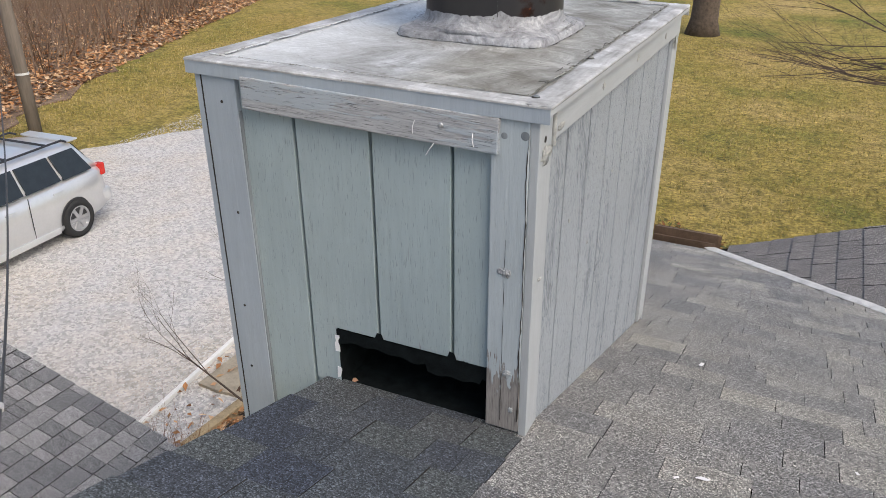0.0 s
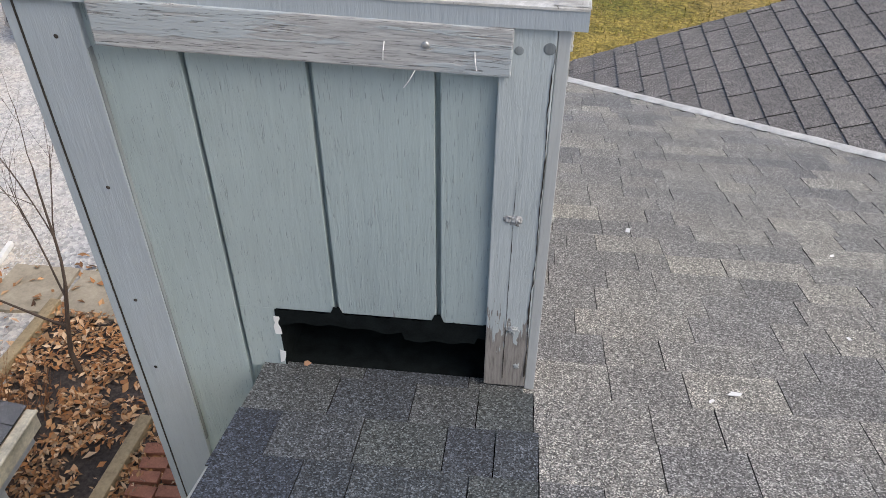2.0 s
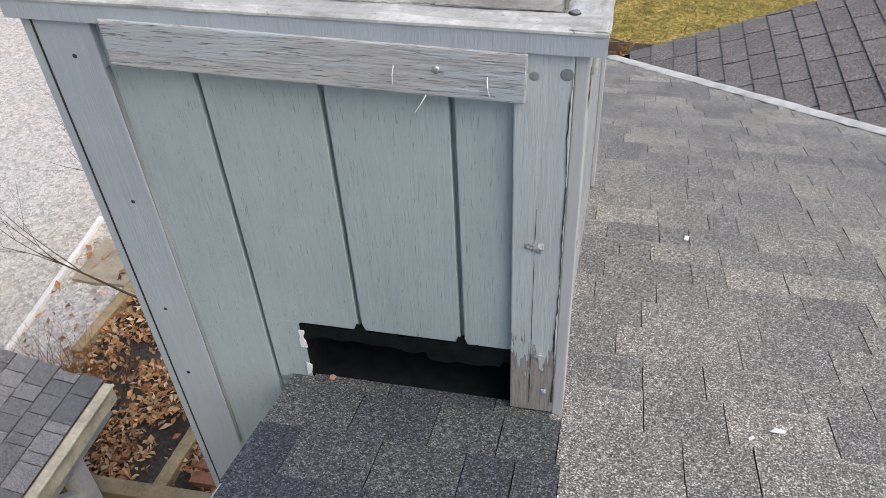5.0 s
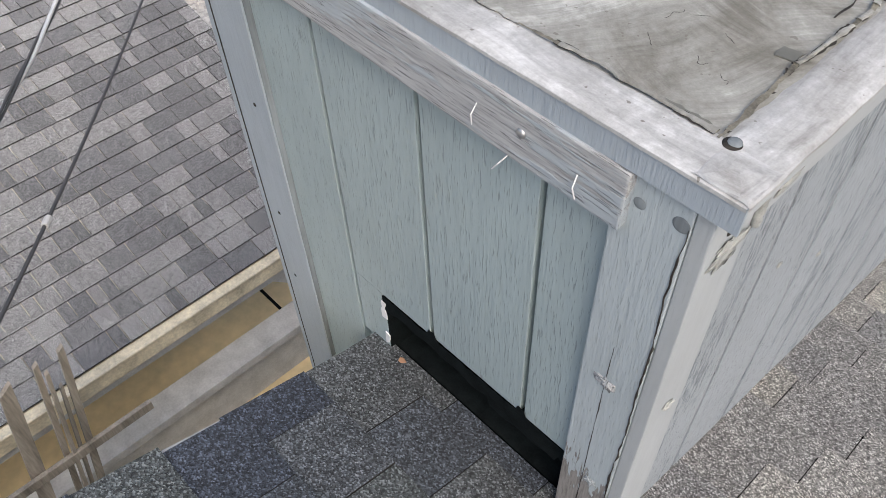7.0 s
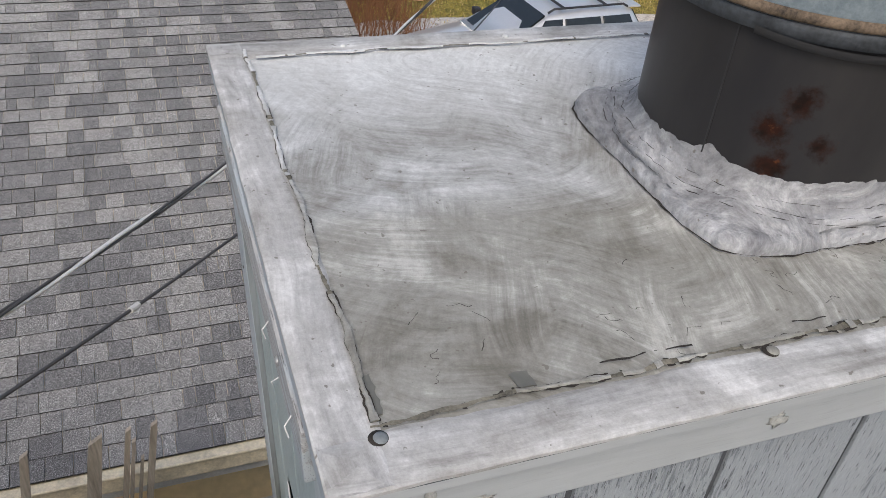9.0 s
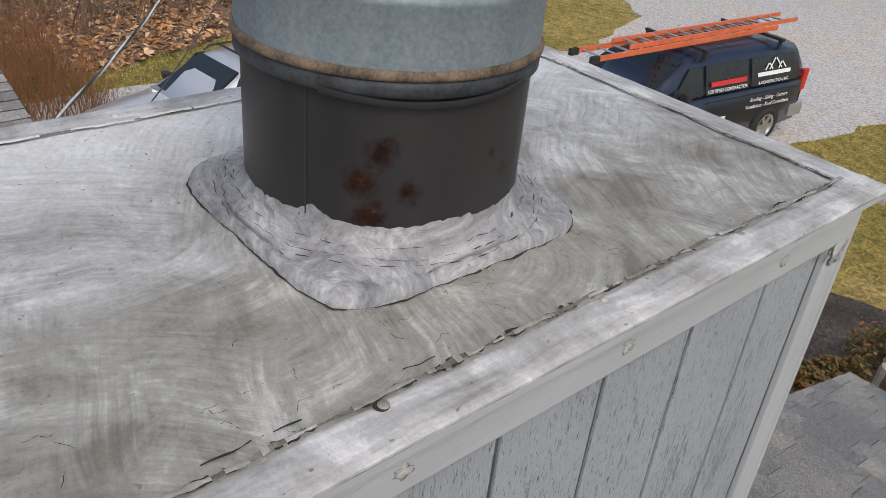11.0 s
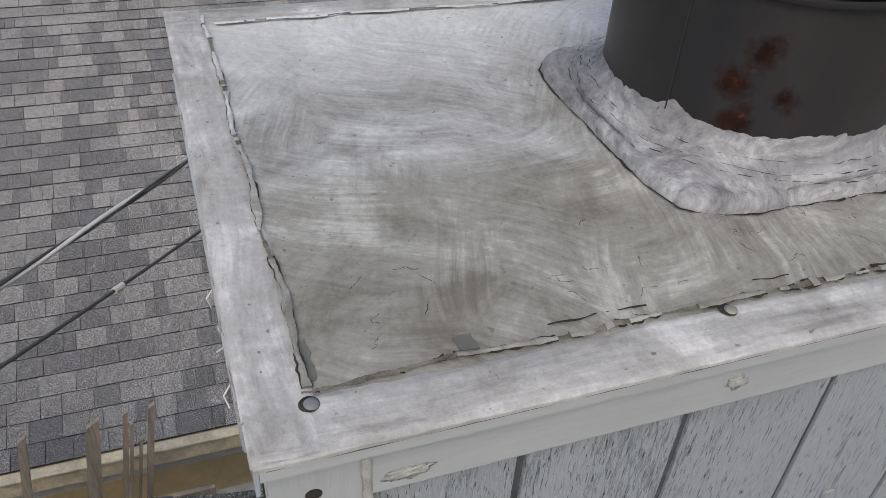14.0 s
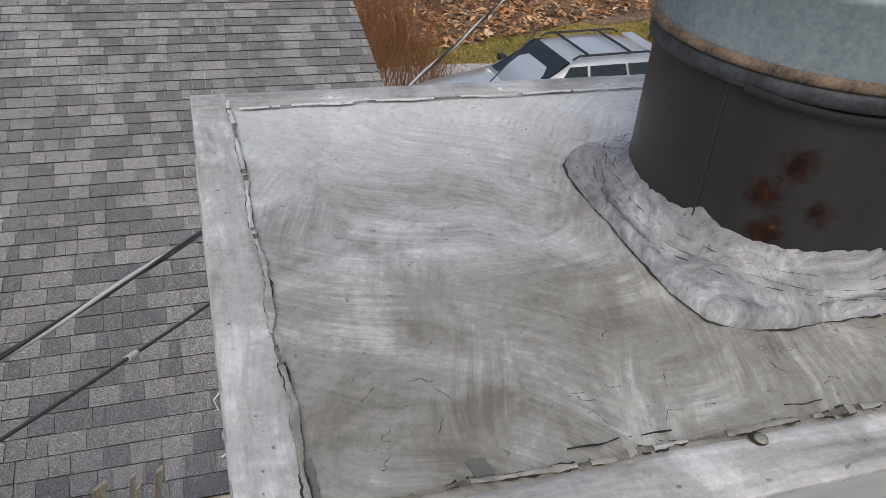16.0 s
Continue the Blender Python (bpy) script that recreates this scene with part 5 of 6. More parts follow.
for y in (-0.4, 1.55):
    rack = part("roof_rack_bar", boxed(-0.55, 0.80, y - 0.03, y + 0.03, 1.80, 1.845, 0.006), TRIM_BLACK, van)
    for fx in (0.74, -0.5):
        part("rack_foot", boxed(fx - 0.025, fx + 0.025, y - 0.03, y + 0.03, 1.66, 1.835, 0.004), TRIM_BLACK, van)

# lettering on the van's flank: readable trade words, bars for the rest
def sign_text(body, at, size, mat, parent):
    cu = bpy.data.curves.new("lettering", "FONT")
    cu.body, cu.size, cu.extrude = body, size, 0.002
    cu.align_x = "CENTER"
    ob = new("lettering", cu)
    ob.data.materials.append(mat)
    ob.parent = parent
    ob.matrix_basis = at
    return tagged(ob, "vinyl lettering")


FLANK = Matrix.Rotation(radians(90), 4, "Z") @ Matrix.Rotation(radians(90), 4, "X")
UPPER = Matrix.Rotation(radians(90), 4, "Z") @ Matrix.Rotation(radians(90 - 16.5), 4, "X")
sign_text("CERTIFIED CONTRACTOR", Matrix.Translation((0.925, 0.2, 1.14)) @ UPPER, 0.085, SIGN_WHITE, van)
sign_text("& CONSTRUCTION, INC.", Matrix.Translation((0.925, 1.42, 1.14)) @ UPPER, 0.075, SIGN_WHITE, van)
sign_text("Roofing - Siding - Gutters", Matrix.Translation((0.967, 1.35, 0.86)) @ FLANK, 0.10, SIGN_WHITE, van)
sign_text("Ventilation - Roof Consultant", Matrix.Translation((0.967, 1.35, 0.73)) @ FLANK, 0.10, SIGN_WHITE, van)
part("lettering_bar", boxed(-0.45, 0.45, -0.04, 0.04, 0, 0.004, 0, Matrix.Translation((0.905, 0.2, 1.29)) @ UPPER), SIGN_RED, van, "red vinyl bar")
part("lettering_bar", boxed(-0.45, 0.45, -0.035, 0.035, 0, 0.004, 0, Matrix.Translation((0.879, 1.42, 1.30)) @ UPPER), SIGN_WHITE, van, "white vinyl bar")
part("lettering_bar", boxed(-0.25, 0.25, -0.08, 0.08, 0, 0.004, 0, Matrix.Translation((0.969, 0.0, 0.62)) @ FLANK), SIGN_WHITE, van, "white vinyl bar")
bm = bmesh.new()
for x0, h in ((-0.16, 0.12), (0.02, 0.2), (0.2, 0.12)):
    for sgn in (1, -1):
        m = Matrix.Translation((x0 + sgn * h * 0.45, h / 2, 0.003)) @ Matrix.Rotation(-sgn * radians(50), 4, "Z")
        box(bm, -h * 0.6, h * 0.6, -0.012, 0.012, 0, 0.004, 0, m)
for v in bm.verts:
    v.co = Matrix.Translation((0.868, 1.42, 1.36)) @ UPPER @ v.co
part("emblem", bm, SIGN_WHITE, van, "white peaked emblem")
van.rotation_euler.z = radians(-6)
van.scale = (0.93, 0.95, 0.92)

ladder = thing("extension_ladder", "orange fibreglass extension ladder on the van's rack", "ladder", (-6.25, 11.2, GROUND + 1.722))
for sx in (-0.2, 0.2):
    part("rail", boxed(sx - 0.016, sx + 0.016, -2.45, 1.9, 0.0, 0.075, 0.004), ORANGE, ladder)
    part("fly_rail", boxed(sx * 0.83 - 0.014, sx * 0.83 + 0.014, -1.75, 2.5, 0.08, 0.145, 0.004), ORANGE, ladder)
    part("shoe", boxed(sx - 0.03, sx + 0.03, -2.56, -2.40, -0.02, 0.08, 0.01), RUBBER, ladder)
for k in range(14):
    bm = bmesh.new()
    y = -2.3 + 0.305 * k
    tube(bm, [(-0.2, y, 0.037), (0.2, y, 0.037)], 0.016, 8)
    part("rung", bm, ALU, ladder)
    if k < 13:
        bm = bmesh.new()
        tube(bm, [(-0.165, y + 0.8, 0.112), (0.165, y + 0.8, 0.112)], 0.016, 8)
        part("rung", bm, ALU, ladder)
ladder.rotation_euler.z = radians(-3)

# ---- pole, cables ----
pole = thing("utility_pole", "grey leaning wooden utility pole at the drive's edge", "utility pole", (-13.18, 8.88, GROUND))
bm = bmesh.new()
tube(bm, [(0, 0, -0.3), (-0.1, 0.0, 2), (-0.25, 0.0, 5), (-0.42, 0.0, 9)], [0.125, 0.12, 0.11, 0.10], 16)
part("shaft", bm, POLE_WOOD, pole, smooth=True)
bm = bmesh.new()
tube(bm, [(-0.06, 0, 1.3), (-0.062, 0, 1.34)], [0.128, 0.128], 16)
part("band", bm, WHITE_METAL, pole, "pale metal band")

TOP = Vector((-13.48, 8.88, GROUND + 6.8))


def hang(a, b, sag, n=60):
    a, b = Vector(a), Vector(b)
    return [a.lerp(b, k / n) - Vector((0, 0, 4 * sag * (k / n) * (1 - k / n))) for k in range(n + 1)]


c1 = hang((-0.60, -1.31, 0.02), TOP, 1.55, 220)
c2 = hang((-0.60, -1.0, 0.02), TOP - Vector((0, 0, 0.9)), 1.6, 120)
cable = thing("service_cable", "twisted service cable with bare aluminium neutral", "cable")
for j, mat in enumerate((CABLE, CABLE_BARE, CABLE)):
    bm = bmesh.new()
    pts = [p + Vector((0.007 * math.cos(k * 0.55 + j * 2.094), 0.0, 0.007 * math.sin(k * 0.55 + j * 2.094))) for k, p in enumerate(c1)]
    tube(bm, pts, 0.005 if j != 1 else 0.0072, 6)
    part("strand", bm, mat, cable, smooth=True)
phone = thing("telephone_cable", "thin black drop cable below the service cable", "cable")
bm = bmesh.new()
tube(bm, c2, 0.0055, 6)
part("sheath", bm, CABLE, phone, smooth=True)
bm = bmesh.new()
p = c2[9]
tube(bm, [p - (c2[10] - c2[8]).normalized() * 0.02, p + (c2[10] - c2[8]).normalized() * 0.02], 0.010, 8)
part("clip", bm, GREY_POST, phone, "white plastic clip")

# ---- bed edging, paving, stakes ----
tagged(part("white_edging", boxed(-0.025, 0.025, -1.75, 0.15, 0.0, 0.06, 0.012), PVC), "white edging rail lying along the gravel", "edging")
bpy.data.objects["white_edging"].matrix_basis = pose(-4.92, 4.45, GROUND + 0.02, 0, 0, 6.3)
for nm, x0, x1, y0, y1, rz in (("garden_timber", -0.05, 0.05, -1.0, 0.0, 4), ("garden_timber", -0.06, 0.06, -2.3, 0.0, 78), ("garden_timber", -0.05, 0.05, -0.9, 0.0, 10)):
    o = part(nm, boxed(x0, x1, y0, y1, 0, 0.10, 0.01), TIMBER)
    tagged(o, "weathered timber edging the planting bed", "timber", "bed timbers")
    o.matrix_basis = {4: pose(-4.05, 3.8, GROUND + 0.02, 0, 0, -3), 78: pose(-1.75, 1.68, GROUND + 0.05, 0, 0, -89), 10: pose(-2.72, 2.62, GROUND + 0.02, 0, 0, -4)}[rz]
for x0, x1, y0, y1 in ((-4.72, -4.08, 3.68, 4.30), (-4.03, -3.40, 3.66, 4.28)):
    bm = bmesh.new()
    prism(bm, wobble([(x0, y0), (x1, y0), (x1, y1), (x0, y1)], 0.12, 0.012, int(-x0 * 100)), GROUND, GROUND + 0.055)
    tagged(part("stepping_slab", bm, PAVER), "tan concrete stepping slab", "paving slab", "stepping slabs")
for k, (x, y, a) in enumerate(((-2.52, 2.35, 8), (-2.5, 2.22, 5), (-2.52, 2.10, 2), (-2.28, 2.28, -4), (-2.3, 2.14, 3), (-2.5, 1.98, -3), (-2.29, 2.0, 3), (-2.28, 1.86, 2), (-2.5, 1.86, 1))):
    o = part("loose_brick", boxed(-0.1, 0.1, -0.047, 0.047, 0, 0.06, 0.004), BRICK)
    tagged(o, "red brick laid loose at the bed's edge", "brick", "loose bricks")
    o.matrix_basis = pose(x, y, GROUND + 0.04, 0, 0, a)

rnd = random.Random(15)
for k, (x, y, ztop, w, lx, ly) in enumerate(((-2.45, -1.22, -1.74, 0.045, 0, 0.30), (-2.45, -0.92, -1.73, 0.075, 0, 0.31), (-2.46, -0.76, -1.71, 0.030, 0.0, 0.30), (-2.42, -0.73, -1.75, 0.020, 0.0, 0.29), (-2.44, -0.70, -1.90, 0.018, 0.0, 0.28), (-2.45, -0.64, -1.69, 0.036, 0.0, 0.30))):
    bm = bmesh.new()
    n, rows, h = 10, [], ztop - GROUND - 0.05
    for j in range(n + 1):
        t = j / n
        cx, cy = x + lx * t, y + ly * t
        ww = w * (1 - 0.1 * t) * (1 + 0.12 * noise.noise((j * 0.9, k, 0)))
        rows.append([bm.verts.new((cx + sx * 0.012, cy + sy * ww / 2, GROUND + 0.05 + h * t + (0.35 * w * sy if j == n else 0))) for sx, sy in ((-1, -1), (1, -1), (1, 1), (-1, 1))])
    for a, b in zip(rows, rows[1:]):
        for q in range(4):
            bm.faces.new((a[q], a[(q + 1) % 4], b[(q + 1) % 4], b[q]))
    bm.faces.new(rows[0][::-1]), bm.faces.new(rows[-1])
    tagged(part("wooden_stake", bm, OLD_STAKE), "split grey trellis stake standing by the porch", "stake", "trellis stakes")
tagged(part("trellis_rail", boxed(-2.428, -2.402, -1.3, -0.12, -2.42, -2.36, 0.003, None), OLD_STAKE), "grey split rail nailed across the stakes", "rail")

# ---- post and shrub behind the house ----
post = thing("fence_post", "round-topped weathered wooden post", "post", (-0.62, 5.25, GROUND))
bm = bmesh.new()
lathe(bm, [(0.085, 0), (0.085, 1.78), (0.075, 1.82), (0.0001, 1.84)], (0, 0), 14)
part("shaft", bm, OLD_STAKE, post)


def clumps(count, place, size, seed, upright=0.0):
    """Many small leaf shapes, each a bent pair of triangles."""
    rnd, v, f = random.Random(seed), [], []
    for _ in range(count):
        p, s = place(rnd), size * rnd.uniform(0.5, 1.35)
        a, tx, ty = rnd.uniform(0, 6.28), rnd.uniform(-0.6, 0.6), rnd.uniform(-0.6, 0.6)
        u = Vector((math.cos(a), math.sin(a), tx)).normalized() * s
        w = Vector((-math.sin(a), math.cos(a), ty)).normalized() * s * rnd.uniform(0.35, 0.7)
        if upright:
            u, w = Vector((rnd.uniform(-0.4, 0.4), rnd.uniform(-0.4, 0.4), 1)).normalized() * s, Vector((math.cos(a), math.sin(a), 0)) * s * upright
        k = len(v)
        c = Vector((0, 0, s * rnd.uniform(0.05, 0.35))) if not upright else Vector()
        v += [p - u, p - w * 0.9 + c, p + u, p + w * 0.9 + c]
        f += [(k, k + 1, k + 2), (k, k + 2, k + 3)]
    return v, f


def stuff(name, vf, mat, label, category):
    me = bpy.data.meshes.new(name)
    me.from_pydata([tuple(q) for q in vf[0]], [], vf[1])
    me.materials.append(mat)
    return tagged(new(name, me), label, category, kind="stuff")


shrub = thing("evergreen_shrub", "low evergreen shrub bronzed to orange by winter", "shrub", (0, 0, 0))
for cx, cy, cz, rr, sd in ((-0.75, 7.2, GROUND + 0.62, 0.72, 1), (-1.35, 6.8, GROUND + 0.35, 0.38, 2), (-0.2, 7.3, GROUND + 0.55, 0.6, 3)):
    def inside(rnd, cx=cx, cy=cy, cz=cz, rr=rr):
        d = Vector((rnd.gauss(0, 1), rnd.gauss(0, 1), rnd.gauss(0, 1))).normalized()
        k = rr * (0.75 + 0.25 * rnd.random()) * (1 + 0.28 * noise.noise(d * 2.3 + Vector((cx, 0, 0))))
        return Vector((cx, cy, cz)) + Vector((d.x * k, d.y * k, abs(d.z) * k * 1.05 - 0.3 * rr))
    vf = clumps(5200, inside, 0.035, 40 + sd)
    me = bpy.data.meshes.new("foliage")
    me.from_pydata([tuple(q) for q in vf[0]], [], vf[1])
    me.materials.append(SHRUB_LEAF)
    o = new("foliage", me)
    o.parent = shrub
    bm = bmesh.new()
    tube(bm, [(cx, cy, GROUND), (cx + 0.03, cy, cz), (cx, cy + 0.05, cz + rr * 0.6)], [0.03, 0.02, 0.006], 6)
    part("stem", bm, BARK, shrub)


# ---- trees ----
def branching(bm, p, d, length, r, depth, rnd, spread=0.6, droop=0.0):
    pts, rad, n = [p], [r], 5
    for k in range(1, n + 1):
        d = (d + Vector((rnd.uniform(-1, 1), rnd.uniform(-1, 1), rnd.uniform(-0.6, 0.8) - droop)) * 0.13).normalized()
        pts.append(pts[-1] + d * length / n)
        rad.append(r * (1 - 0.5 * k / n))
    tube(bm, pts, rad, 5 if r < 0.05 else 10, False)
    if depth > 0:
        for _ in range(rnd.randint(2, 4)):
            k = rnd.randint(2, n)
            nd = (d + Vector((rnd.uniform(-1, 1), rnd.uniform(-1, 1), rnd.uniform(-0.5, 0.9))) * spread).normalized()
            branching(bm, pts[k], nd, length * rnd.uniform(0.5, 0.8), rad[k] * 0.62, depth - 1, rnd, spread, droop)


sap = thing("bare_sapling", "small leafless sapling growing in the bed", "tree", (0, 0, 0))
rnd = random.Random(2)
bm = bmesh.new()
tube(bm, [(-3.45, 3.03, GROUND), (-3.5, 3.06, GROUND + 0.25), (-3.47, 3.1, GROUND + 0.5), (-3.4, 3.15, GROUND + 0.9)], [0.022, 0.02, 0.018, 0.015], 8)
part("trunk", bm, TWIG, sap)
bm = bmesh.new()
branching(bm, Vector((-3.47, 3.1, GROUND + 0.5)), Vector((-0.85, -0.2, 0.45)), 0.9, 0.012, 3, rnd, 0.7)
branching(bm, Vector((-3.4, 3.15, GROUND + 0.9)), Vector((0.05, 0.25, 1)), 0.9, 0.013, 3, rnd, 0.6)
branching(bm, Vector((-3.42, 3.13, GROUND + 0.75)), Vector((-0.5, 0.5, 0.7)), 0.8, 0.010, 3, rnd, 0.7)
part("crown", bm, TWIG, sap)

oak = thing("yard_tree", "thick leafless shade tree in the lawn", "tree", (0, 0, 0))
bm = bmesh.new()
tube(bm, [(-3.4, 27.2, GROUND - 0.1), (-3.4, 27.2, GROUND + 0.5), (-3.38, 27.2, GROUND + 2.5), (-3.3, 27.2, GROUND + 6)], [0.62, 0.45, 0.40, 0.34], 16)
part("trunk", bm, BARK, oak, smooth=True)
rnd = random.Random(9)
bm = bmesh.new()
for a in (0.3, 1.7, 3.0, 4.4, 5.5):
    branching(bm, Vector((-3.3, 27.2, GROUND + 5.2)), Vector((math.cos(a), math.sin(a), 0.7)), 5.5, 0.2, 4, rnd, 0.7)
part("crown", bm, BARK, oak)
near_tree = thing("overhanging_branch", "thin bare twigs of a tree reaching over the lawn", "tree", (0, 0, 0))
bm = bmesh.new()
rnd = random.Random(33)
tube(bm, [(3.9, 11.4, GROUND), (3.8, 11.3, GROUND + 2), (3.6, 11.2, GROUND + 5)], [0.16, 0.13, 0.09], 10)
part("trunk", bm, BARK, near_tree, smooth=True)
bm = bmesh.new()
for k in range(4):
    branching(bm, Vector((3.7, 11.25, GROUND + 2.2 + 0.3 * k)), Vector((-1, rnd.uniform(-0.3, 0.3), -0.02 - 0.03 * k)), 2.4, 0.03, 4, rnd, 0.5, 0.05)
part("crown", bm, TWIG, near_tree)

# ---- ground cover ----
def between(x0, x1, y0, y1, z, jitter=0.02):
    return lambda r: Vector((r.uniform(x0, x1), r.uniform(y0, y1), z + r.uniform(0, jitter)))


def bed_spot(r):
    while True:
        x, y = r.uniform(-4.1, -2.0), r.uniform(1.62, 3.72)
        if noise.noise((x * 2.6, y * 2.6, 4)) + 0.5 * noise.noise((x * 7, y * 7, 1)) > r.uniform(-0.5, 0.35):
            return Vector((x, y, GROUND + 0.05 + r.uniform(0, 0.05)))


stuff("fallen_leaves", clumps(4600, bed_spot, 0.032, 1), DRY_LEAF, "dry brown fallen leaves over the planting bed", "leaves")
stuff("edge_leaves", clumps(420, between(-4.8, -1.4, 1.45, 4.6, GROUND + 0.05, 0.02), 0.05, 2), DRY_LEAF, "scattered dry leaves on gravel and patio", "leaves")


def wooded(r):
    y = r.uniform(0, 46)
    edge = -13.5 - max(0, y - 4.5) * 0.36
    return Vector((edge - abs(r.gauss(0, 4.0)) + 0.4, y, GROUND + r.uniform(0.03, 0.08)))


stuff("woodland_leaves", clumps(26000, wooded, 0.085, 3), DRY_LEAF, "pale and brown fallen leaves along the wood's edge", "leaves")


def lawn_spot(r):
    if r.random() < 0.62:
        return Vector((r.uniform(-5, 7), r.uniform(6.5, 26), GROUND))
    y = r.uniform(4, 24)
    return Vector((-12.0 - r.uniform(0, 3.2) - max(0, y - 9) * 0.25, y, GROUND))


stuff("grass_tufts", clumps(42000, lawn_spot, 0.055, 4, 0.2), GRASS_BLADE, "short winter grass blades, straw-coloured and green", "grass")


def stones(count, place, seed):
    rnd, v, f = random.Random(seed), [], []
    for _ in range(count):
        p, s, k = place(rnd), rnd.uniform(0.006, 0.017), len(v)
        a = rnd.uniform(0, 6.28)
        c, d = math.cos(a), math.sin(a)
        for dx, dy, dz in ((1, 0, 0), (0, 0.8, 0), (-1, 0, 0), (0, -0.8, 0), (0.1, 0, 0.7)):
            dx, dy = dx * s * rnd.uniform(0.7, 1.2), dy * s * rnd.uniform(0.7, 1.2)
            v.append(p + Vector((dx * c - dy * d, dx * d + dy * c, dz * s)))
        f += [(k, k + 1, k + 4), (k + 1, k + 2, k + 4), (k + 2, k + 3, k + 4), (k + 3, k, k + 4)]
    return v, f


def drive_spot(r):
    return Vector((-4.5 - 7.2 * r.random() ** 1.3, r.uniform(2.2, 12.5), GROUND + 0.02))


stuff("loose_gravel", stones(60000, drive_spot, 6), STONE, "loose pale crushed stones on the drive", "gravel")


def stems(count, place, height, seed, radius=0.008, lean=0.35):
    """Thin tapering bent stems, three-sided, each with a few side shoots."""
    rnd, v, f = random.Random(seed), [], []

    def shoot(p, d, h, r, n):
        last = None
        for k in range(n + 1):
            d = (d + Vector((rnd.uniform(-1, 1), rnd.uniform(-1, 1), rnd.uniform(-0.3, 0.35))) * 0.16).normalized()
            rr = r * (1 - 0.8 * k / n)
            b = len(v)
            v.extend((p + Vector((rr, 0, 0)), p + Vector((-rr * 0.5, rr * 0.87, 0)), p + Vector((-rr * 0.5, -rr * 0.87, 0))))
            if last is not None:
                for j in range(3):
                    f.append((last + j, last + (j + 1) % 3, b + (j + 1) % 3, b + j))
            last, p = b, p + d * (h / n)
            if n >= 5 and k in (2, 3, 4) and rnd.random() < 0.75:
                shoot(p.copy(), (d + Vector((rnd.uniform(-1, 1), rnd.uniform(-1, 1), rnd.uniform(-0.2, 0.7)))).normalized(), h * rnd.uniform(0.25, 0.5), rr * 0.7, 3)

    for _ in range(count):
        p = place(rnd)
        shoot(p, Vector((rnd.gauss(0, lean), rnd.gauss(0, lean), 1)).normalized(), height * rnd.uniform(0.45, 1.25), radius * rnd.uniform(0.6, 1.5), 5)
    return v, f


def thicket(r):
    y = r.uniform(-2, 46)
    edge = -15.2 - max(0, y - 6) * 0.36
    return Vector((edge - r.random() ** 1.4 * 18, y, GROUND))


stuff("brush_thicket", stems(9000, thicket, 2.6, 7, 0.011), BRUSH, "dense leafless brown brush and saplings", "brush")
stuff("rust_brush", stems(1500, lambda r: Vector((-11.0 - r.random() * 3.4, r.uniform(1.2, 4.0), GROUND)), 1.0, 8, 0.006), ORANGE_BRUSH, "rust-coloured dry weeds beside the porch", "weeds")
stuff("bed_weeds", stems(260, lambda r: Vector((r.uniform(-4.3, -3.5), r.uniform(1.9, 2.7), GROUND + 0.03)), 0.5, 9, 0.003), ORANGE_BRUSH, "dry reddish weed stalks in the bed", "weeds")
stuff("far_woods", stems(2200, lambda r: Vector((-34 - r.random() * 30, r.uniform(-10, 80), GROUND)), 9, 10, 0.06, 0.12), BRUSH, "distant bare trees", "woods")

# ---- shingles: separate pieces near the chase, the rest joined ----
PIECES = {}


def wedge(w, d, t):
    """One shingle: w wide along local x, d long down the slope (local y), thick at its lower edge."""
    key = (round(w, 3), round(d, 3), round(t, 4))
    if key not in PIECES:
        me = bpy.data.meshes.new("shingle")
        a, b = w / 2, d
        me.from_pydata([(-a, -0.03, -0.006), (a, -0.03, -0.006), (a, b, -0.006), (-a, b, -0.006), (-a, -0.03, -0.003), (a, -0.03, -0.003), (a, b, t), (-a, b, t)], [],
                       [(3, 2, 1, 0), (4, 5, 6, 7), (0, 1, 5, 4), (1, 2, 6, 5), (2, 3, 7, 6), (3, 0, 4, 7)])
        PIECES[key] = me
    return PIECES[key]


class Joined:
    def __init__(self):
        self.v, self.f = [], []

    def add(self, me, m):
        k = len(self.v)
        self.v += [tuple(m @ v.co) for v in me.vertices]
        self.f += [tuple(k + j for j in p.vertices) for p in me.polygons]

    def done(self, name, mat, parent):
        me = bpy.data.meshes.new(name)
        me.from_pydata(self.v, [], self.f)
        me.materials.append(mat), me.materials.append(ASPHALT)
        me.polygons.foreach_set("material_index", [0 if k % 6 == 1 else 1 for k in range(len(self.f))])
        o = new(name, me)
        o.parent = parent
        return tagged(o, kind="stuff")


MATTED = {}


def with_mat(me, mat):
    key = (me.name, mat.name)
    if key not in MATTED:
        c = me.copy()
        c.materials.append(mat), c.materials.append(ASPHALT)
        c.polygons.foreach_set("material_index", [0 if k == 1 else 1 for k in range(6)])
        MATTED[key] = c
    return MATTED[key]


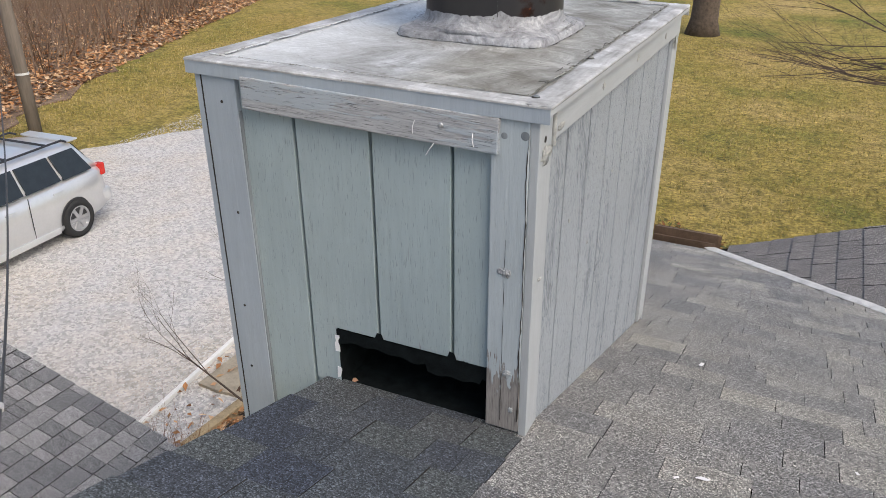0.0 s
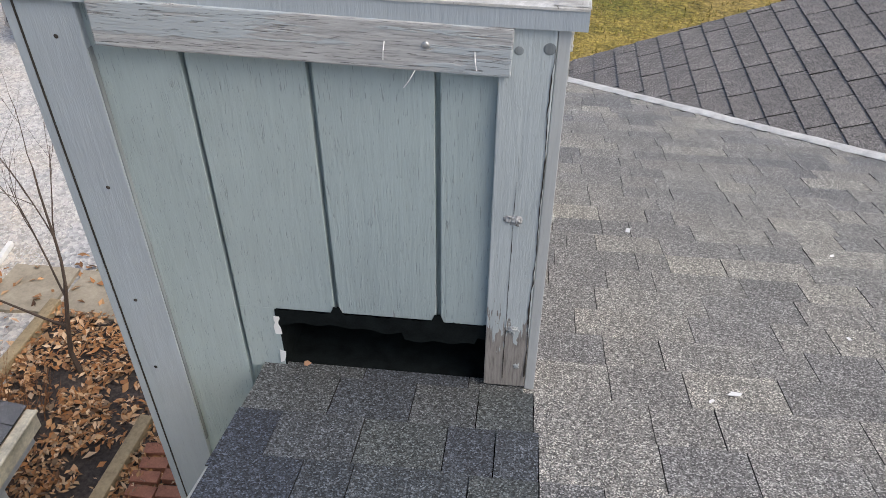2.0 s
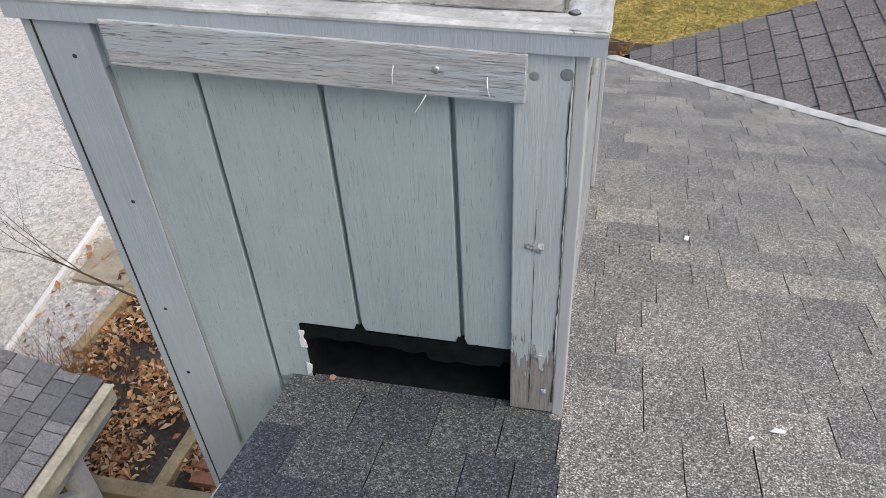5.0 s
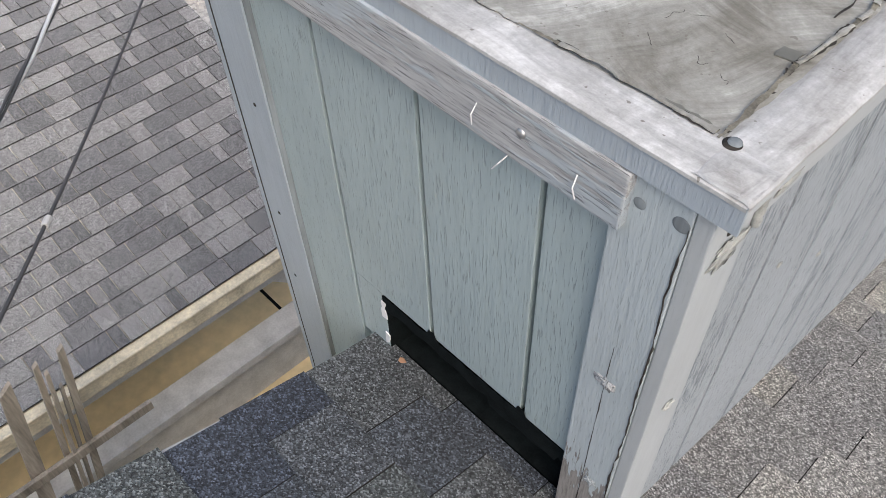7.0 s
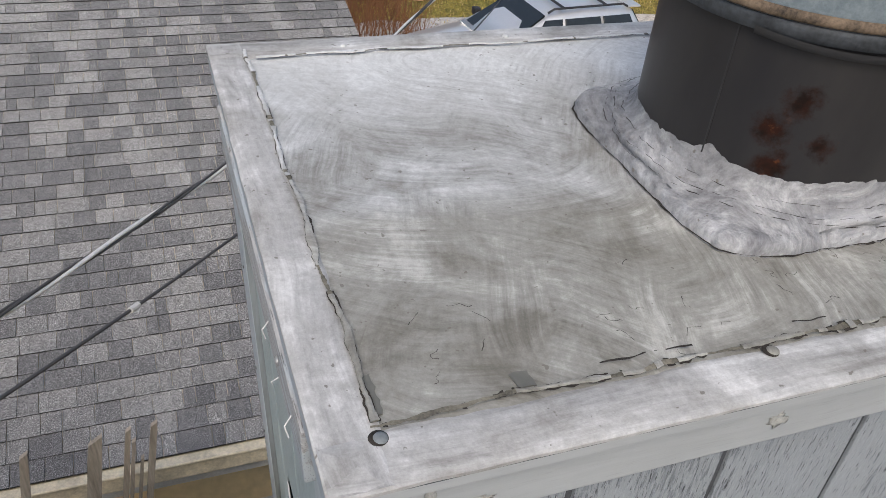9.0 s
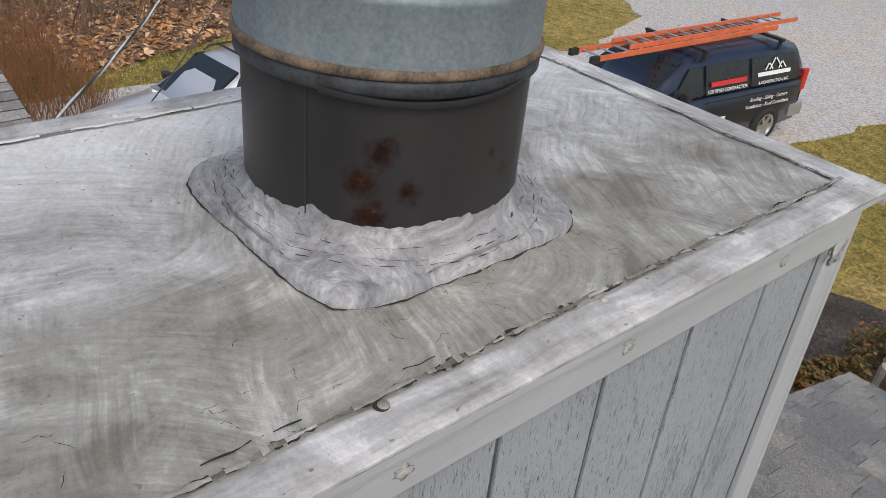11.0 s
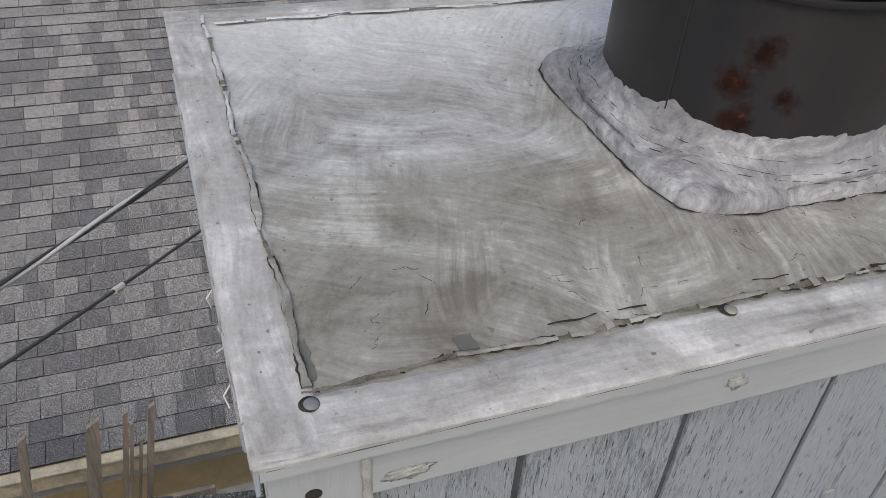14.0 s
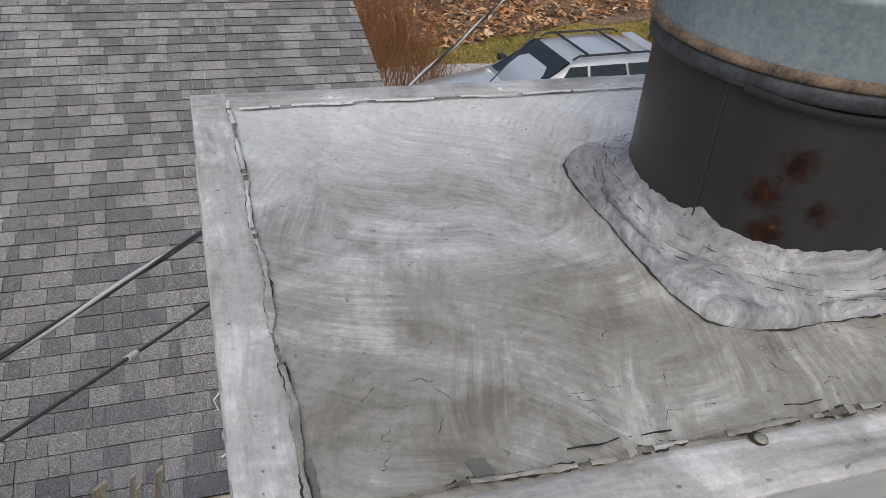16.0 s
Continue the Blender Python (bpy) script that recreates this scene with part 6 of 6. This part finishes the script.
def lay(parent, origin, along, down, courses, exposure, span, widths, mat, near, limit, seed, gap=0.003, lift=0.004):
    """Courses of shingles. origin: upper start; along and down: unit directions; span(c): from, to along the course."""
    rnd, rest, made = random.Random(seed), Joined(), 0
    along, down = Vector(along), Vector(down)
    up = along.cross(down)
    for c in range(courses):
        t0, t1 = span(c)
        t = t0 - rnd.uniform(0, widths[0])
        while t < t1:
            w = rnd.choice(widths)
            a, b = max(t, t0), min(t + w, t1)
            t += w
            if b - a < 0.03:
                continue
            a, b = round(a / 0.01) * 0.01, round(b / 0.01) * 0.01
            if b - a < 0.02:
                continue
            p = Vector(origin) + along * (a + b) / 2 + down * (c * exposure)
            th = lift + rnd.choice((0.0, 0.0015, 0.003))
            me = wedge(b - a - gap, exposure + 0.002, th)
            tilt_ = rnd.uniform(-0.004, 0.004)
            m = Matrix.Translation(p) @ Matrix(((along.x, down.x, up.x), (along.y, down.y, up.y), (along.z, down.z, up.z))).to_4x4() @ Matrix.Rotation(tilt_, 4, "Z")
            mt = mat(p) if callable(mat) else mat
            if mt is None:
                continue
            if near(p) and made < limit:
                o = new("shingle", with_mat(me, mt))
                o.parent, o.matrix_basis = parent, m
                made += 1
            else:
                rest.add(me, m)
    return rest


nrm = math.hypot(1, 0.298)
DOWN = (0, 1 / nrm, -0.298 / nrm)
EXPO = 0.1372 * nrm
Y_TOP = -4.5 + 0.102


def our_mat(p):
    if p.x > valley_x(p.y) + 0.05:
        return None
    if -0.84 < p.x < -0.04 and 0.05 < p.y + 0.07 < 1.47 and p.x > RAKE:
        return None
    return SHINGLE


def valley_x(y):
    return (4.128 - y) / 1.242


def patch_edge(c):
    """Where the new dark shingles, coloured with some shade, stop in course c, uneven from course to course."""
    y = Y_TOP + 0.1372 * c
    if y > 1.45:
        return RAKE
    return -0.03 if y > -0.06 else round(-0.005 + 0.02 * ((c * 37) % 11) / 10, 2)


lam = [0.09, 0.13, 0.16, 0.20, 0.24, 0.28]
n_c = int((EAVE_Y - Y_TOP) / 0.1372)
rest = lay(house, (0, Y_TOP, roof_z(Y_TOP)), (1, 0, 0), DOWN, n_c, EXPO, lambda c: (RAKE, patch_edge(c)), lam, lambda p: SHINGLE_DARK if our_mat(p) and p.y < 0.06 else None, lambda p: p.y > -1.7, 300, 71, 0.002)
rest.done("shingle_field", SHINGLE_DARK, house)
# cut-down top pieces that close the slope against the chase
x, rnd = RAKE, random.Random(75)
while x < -0.03:
    w = min(rnd.choice((0.09, 0.14, 0.18, 0.22)), -0.02 - x)
    o = new("shingle", with_mat(wedge(w - 0.002, 0.046, 0.005), SHINGLE_DARK))
    o.parent = house
    o.matrix_basis = Matrix.Translation((x + w / 2, Y_TOP + 0.1372 * 32, roof_z(Y_TOP + 0.1372 * 32))) @ Matrix.Rotation(-math.atan(0.298), 4, "X")
    x += w
rest = lay(house, (0, Y_TOP, roof_z(Y_TOP)), (1, 0, 0), DOWN, n_c, EXPO, lambda c: (patch_edge(c), min(6.95, valley_x(Y_TOP + 0.1372 * c + 0.08))), lam, our_mat, lambda p: -0.9 < p.y < 2.2 and p.x < 1.7, 300, 72, 0.002)
rest.done("shingle_field", SHINGLE, house)

wn_ = math.hypot(1, WING)
rest = lay(wing, (4.2, 0, wing_z(4.2)), (0, 1, 0), (-1 / wn_, 0, -WING / wn_), int(4.2 / 0.136), 0.136 * wn_, lambda c: (valley_y(4.2 - 0.136 * c) + 0.02, 4.16), [0.30, 0.305], SHINGLE_TAB, lambda p: p.x < 2.4, 300, 73, 0.008, 0.005)
rest.done("shingle_field", SHINGLE_TAB, wing)

pn = math.hypot(1, PS)
P_TOP = PX - 0.1335 * 41
rest = lay(porch, (P_TOP, 0, porch_z(P_TOP)), (0, -1, 0), (1 / pn, 0, -PS / pn), 41, 0.1335 * pn, lambda c: (-PY - 0.02, 7), [0.07, 0.11, 0.14, 0.17, 0.20], SHINGLE_PORCH, lambda p: p.x > -4.6 and p.y > -2.4, 300, 74, 0.0038, 0.0055)
rest.done("shingle_field", SHINGLE_PORCH, porch)
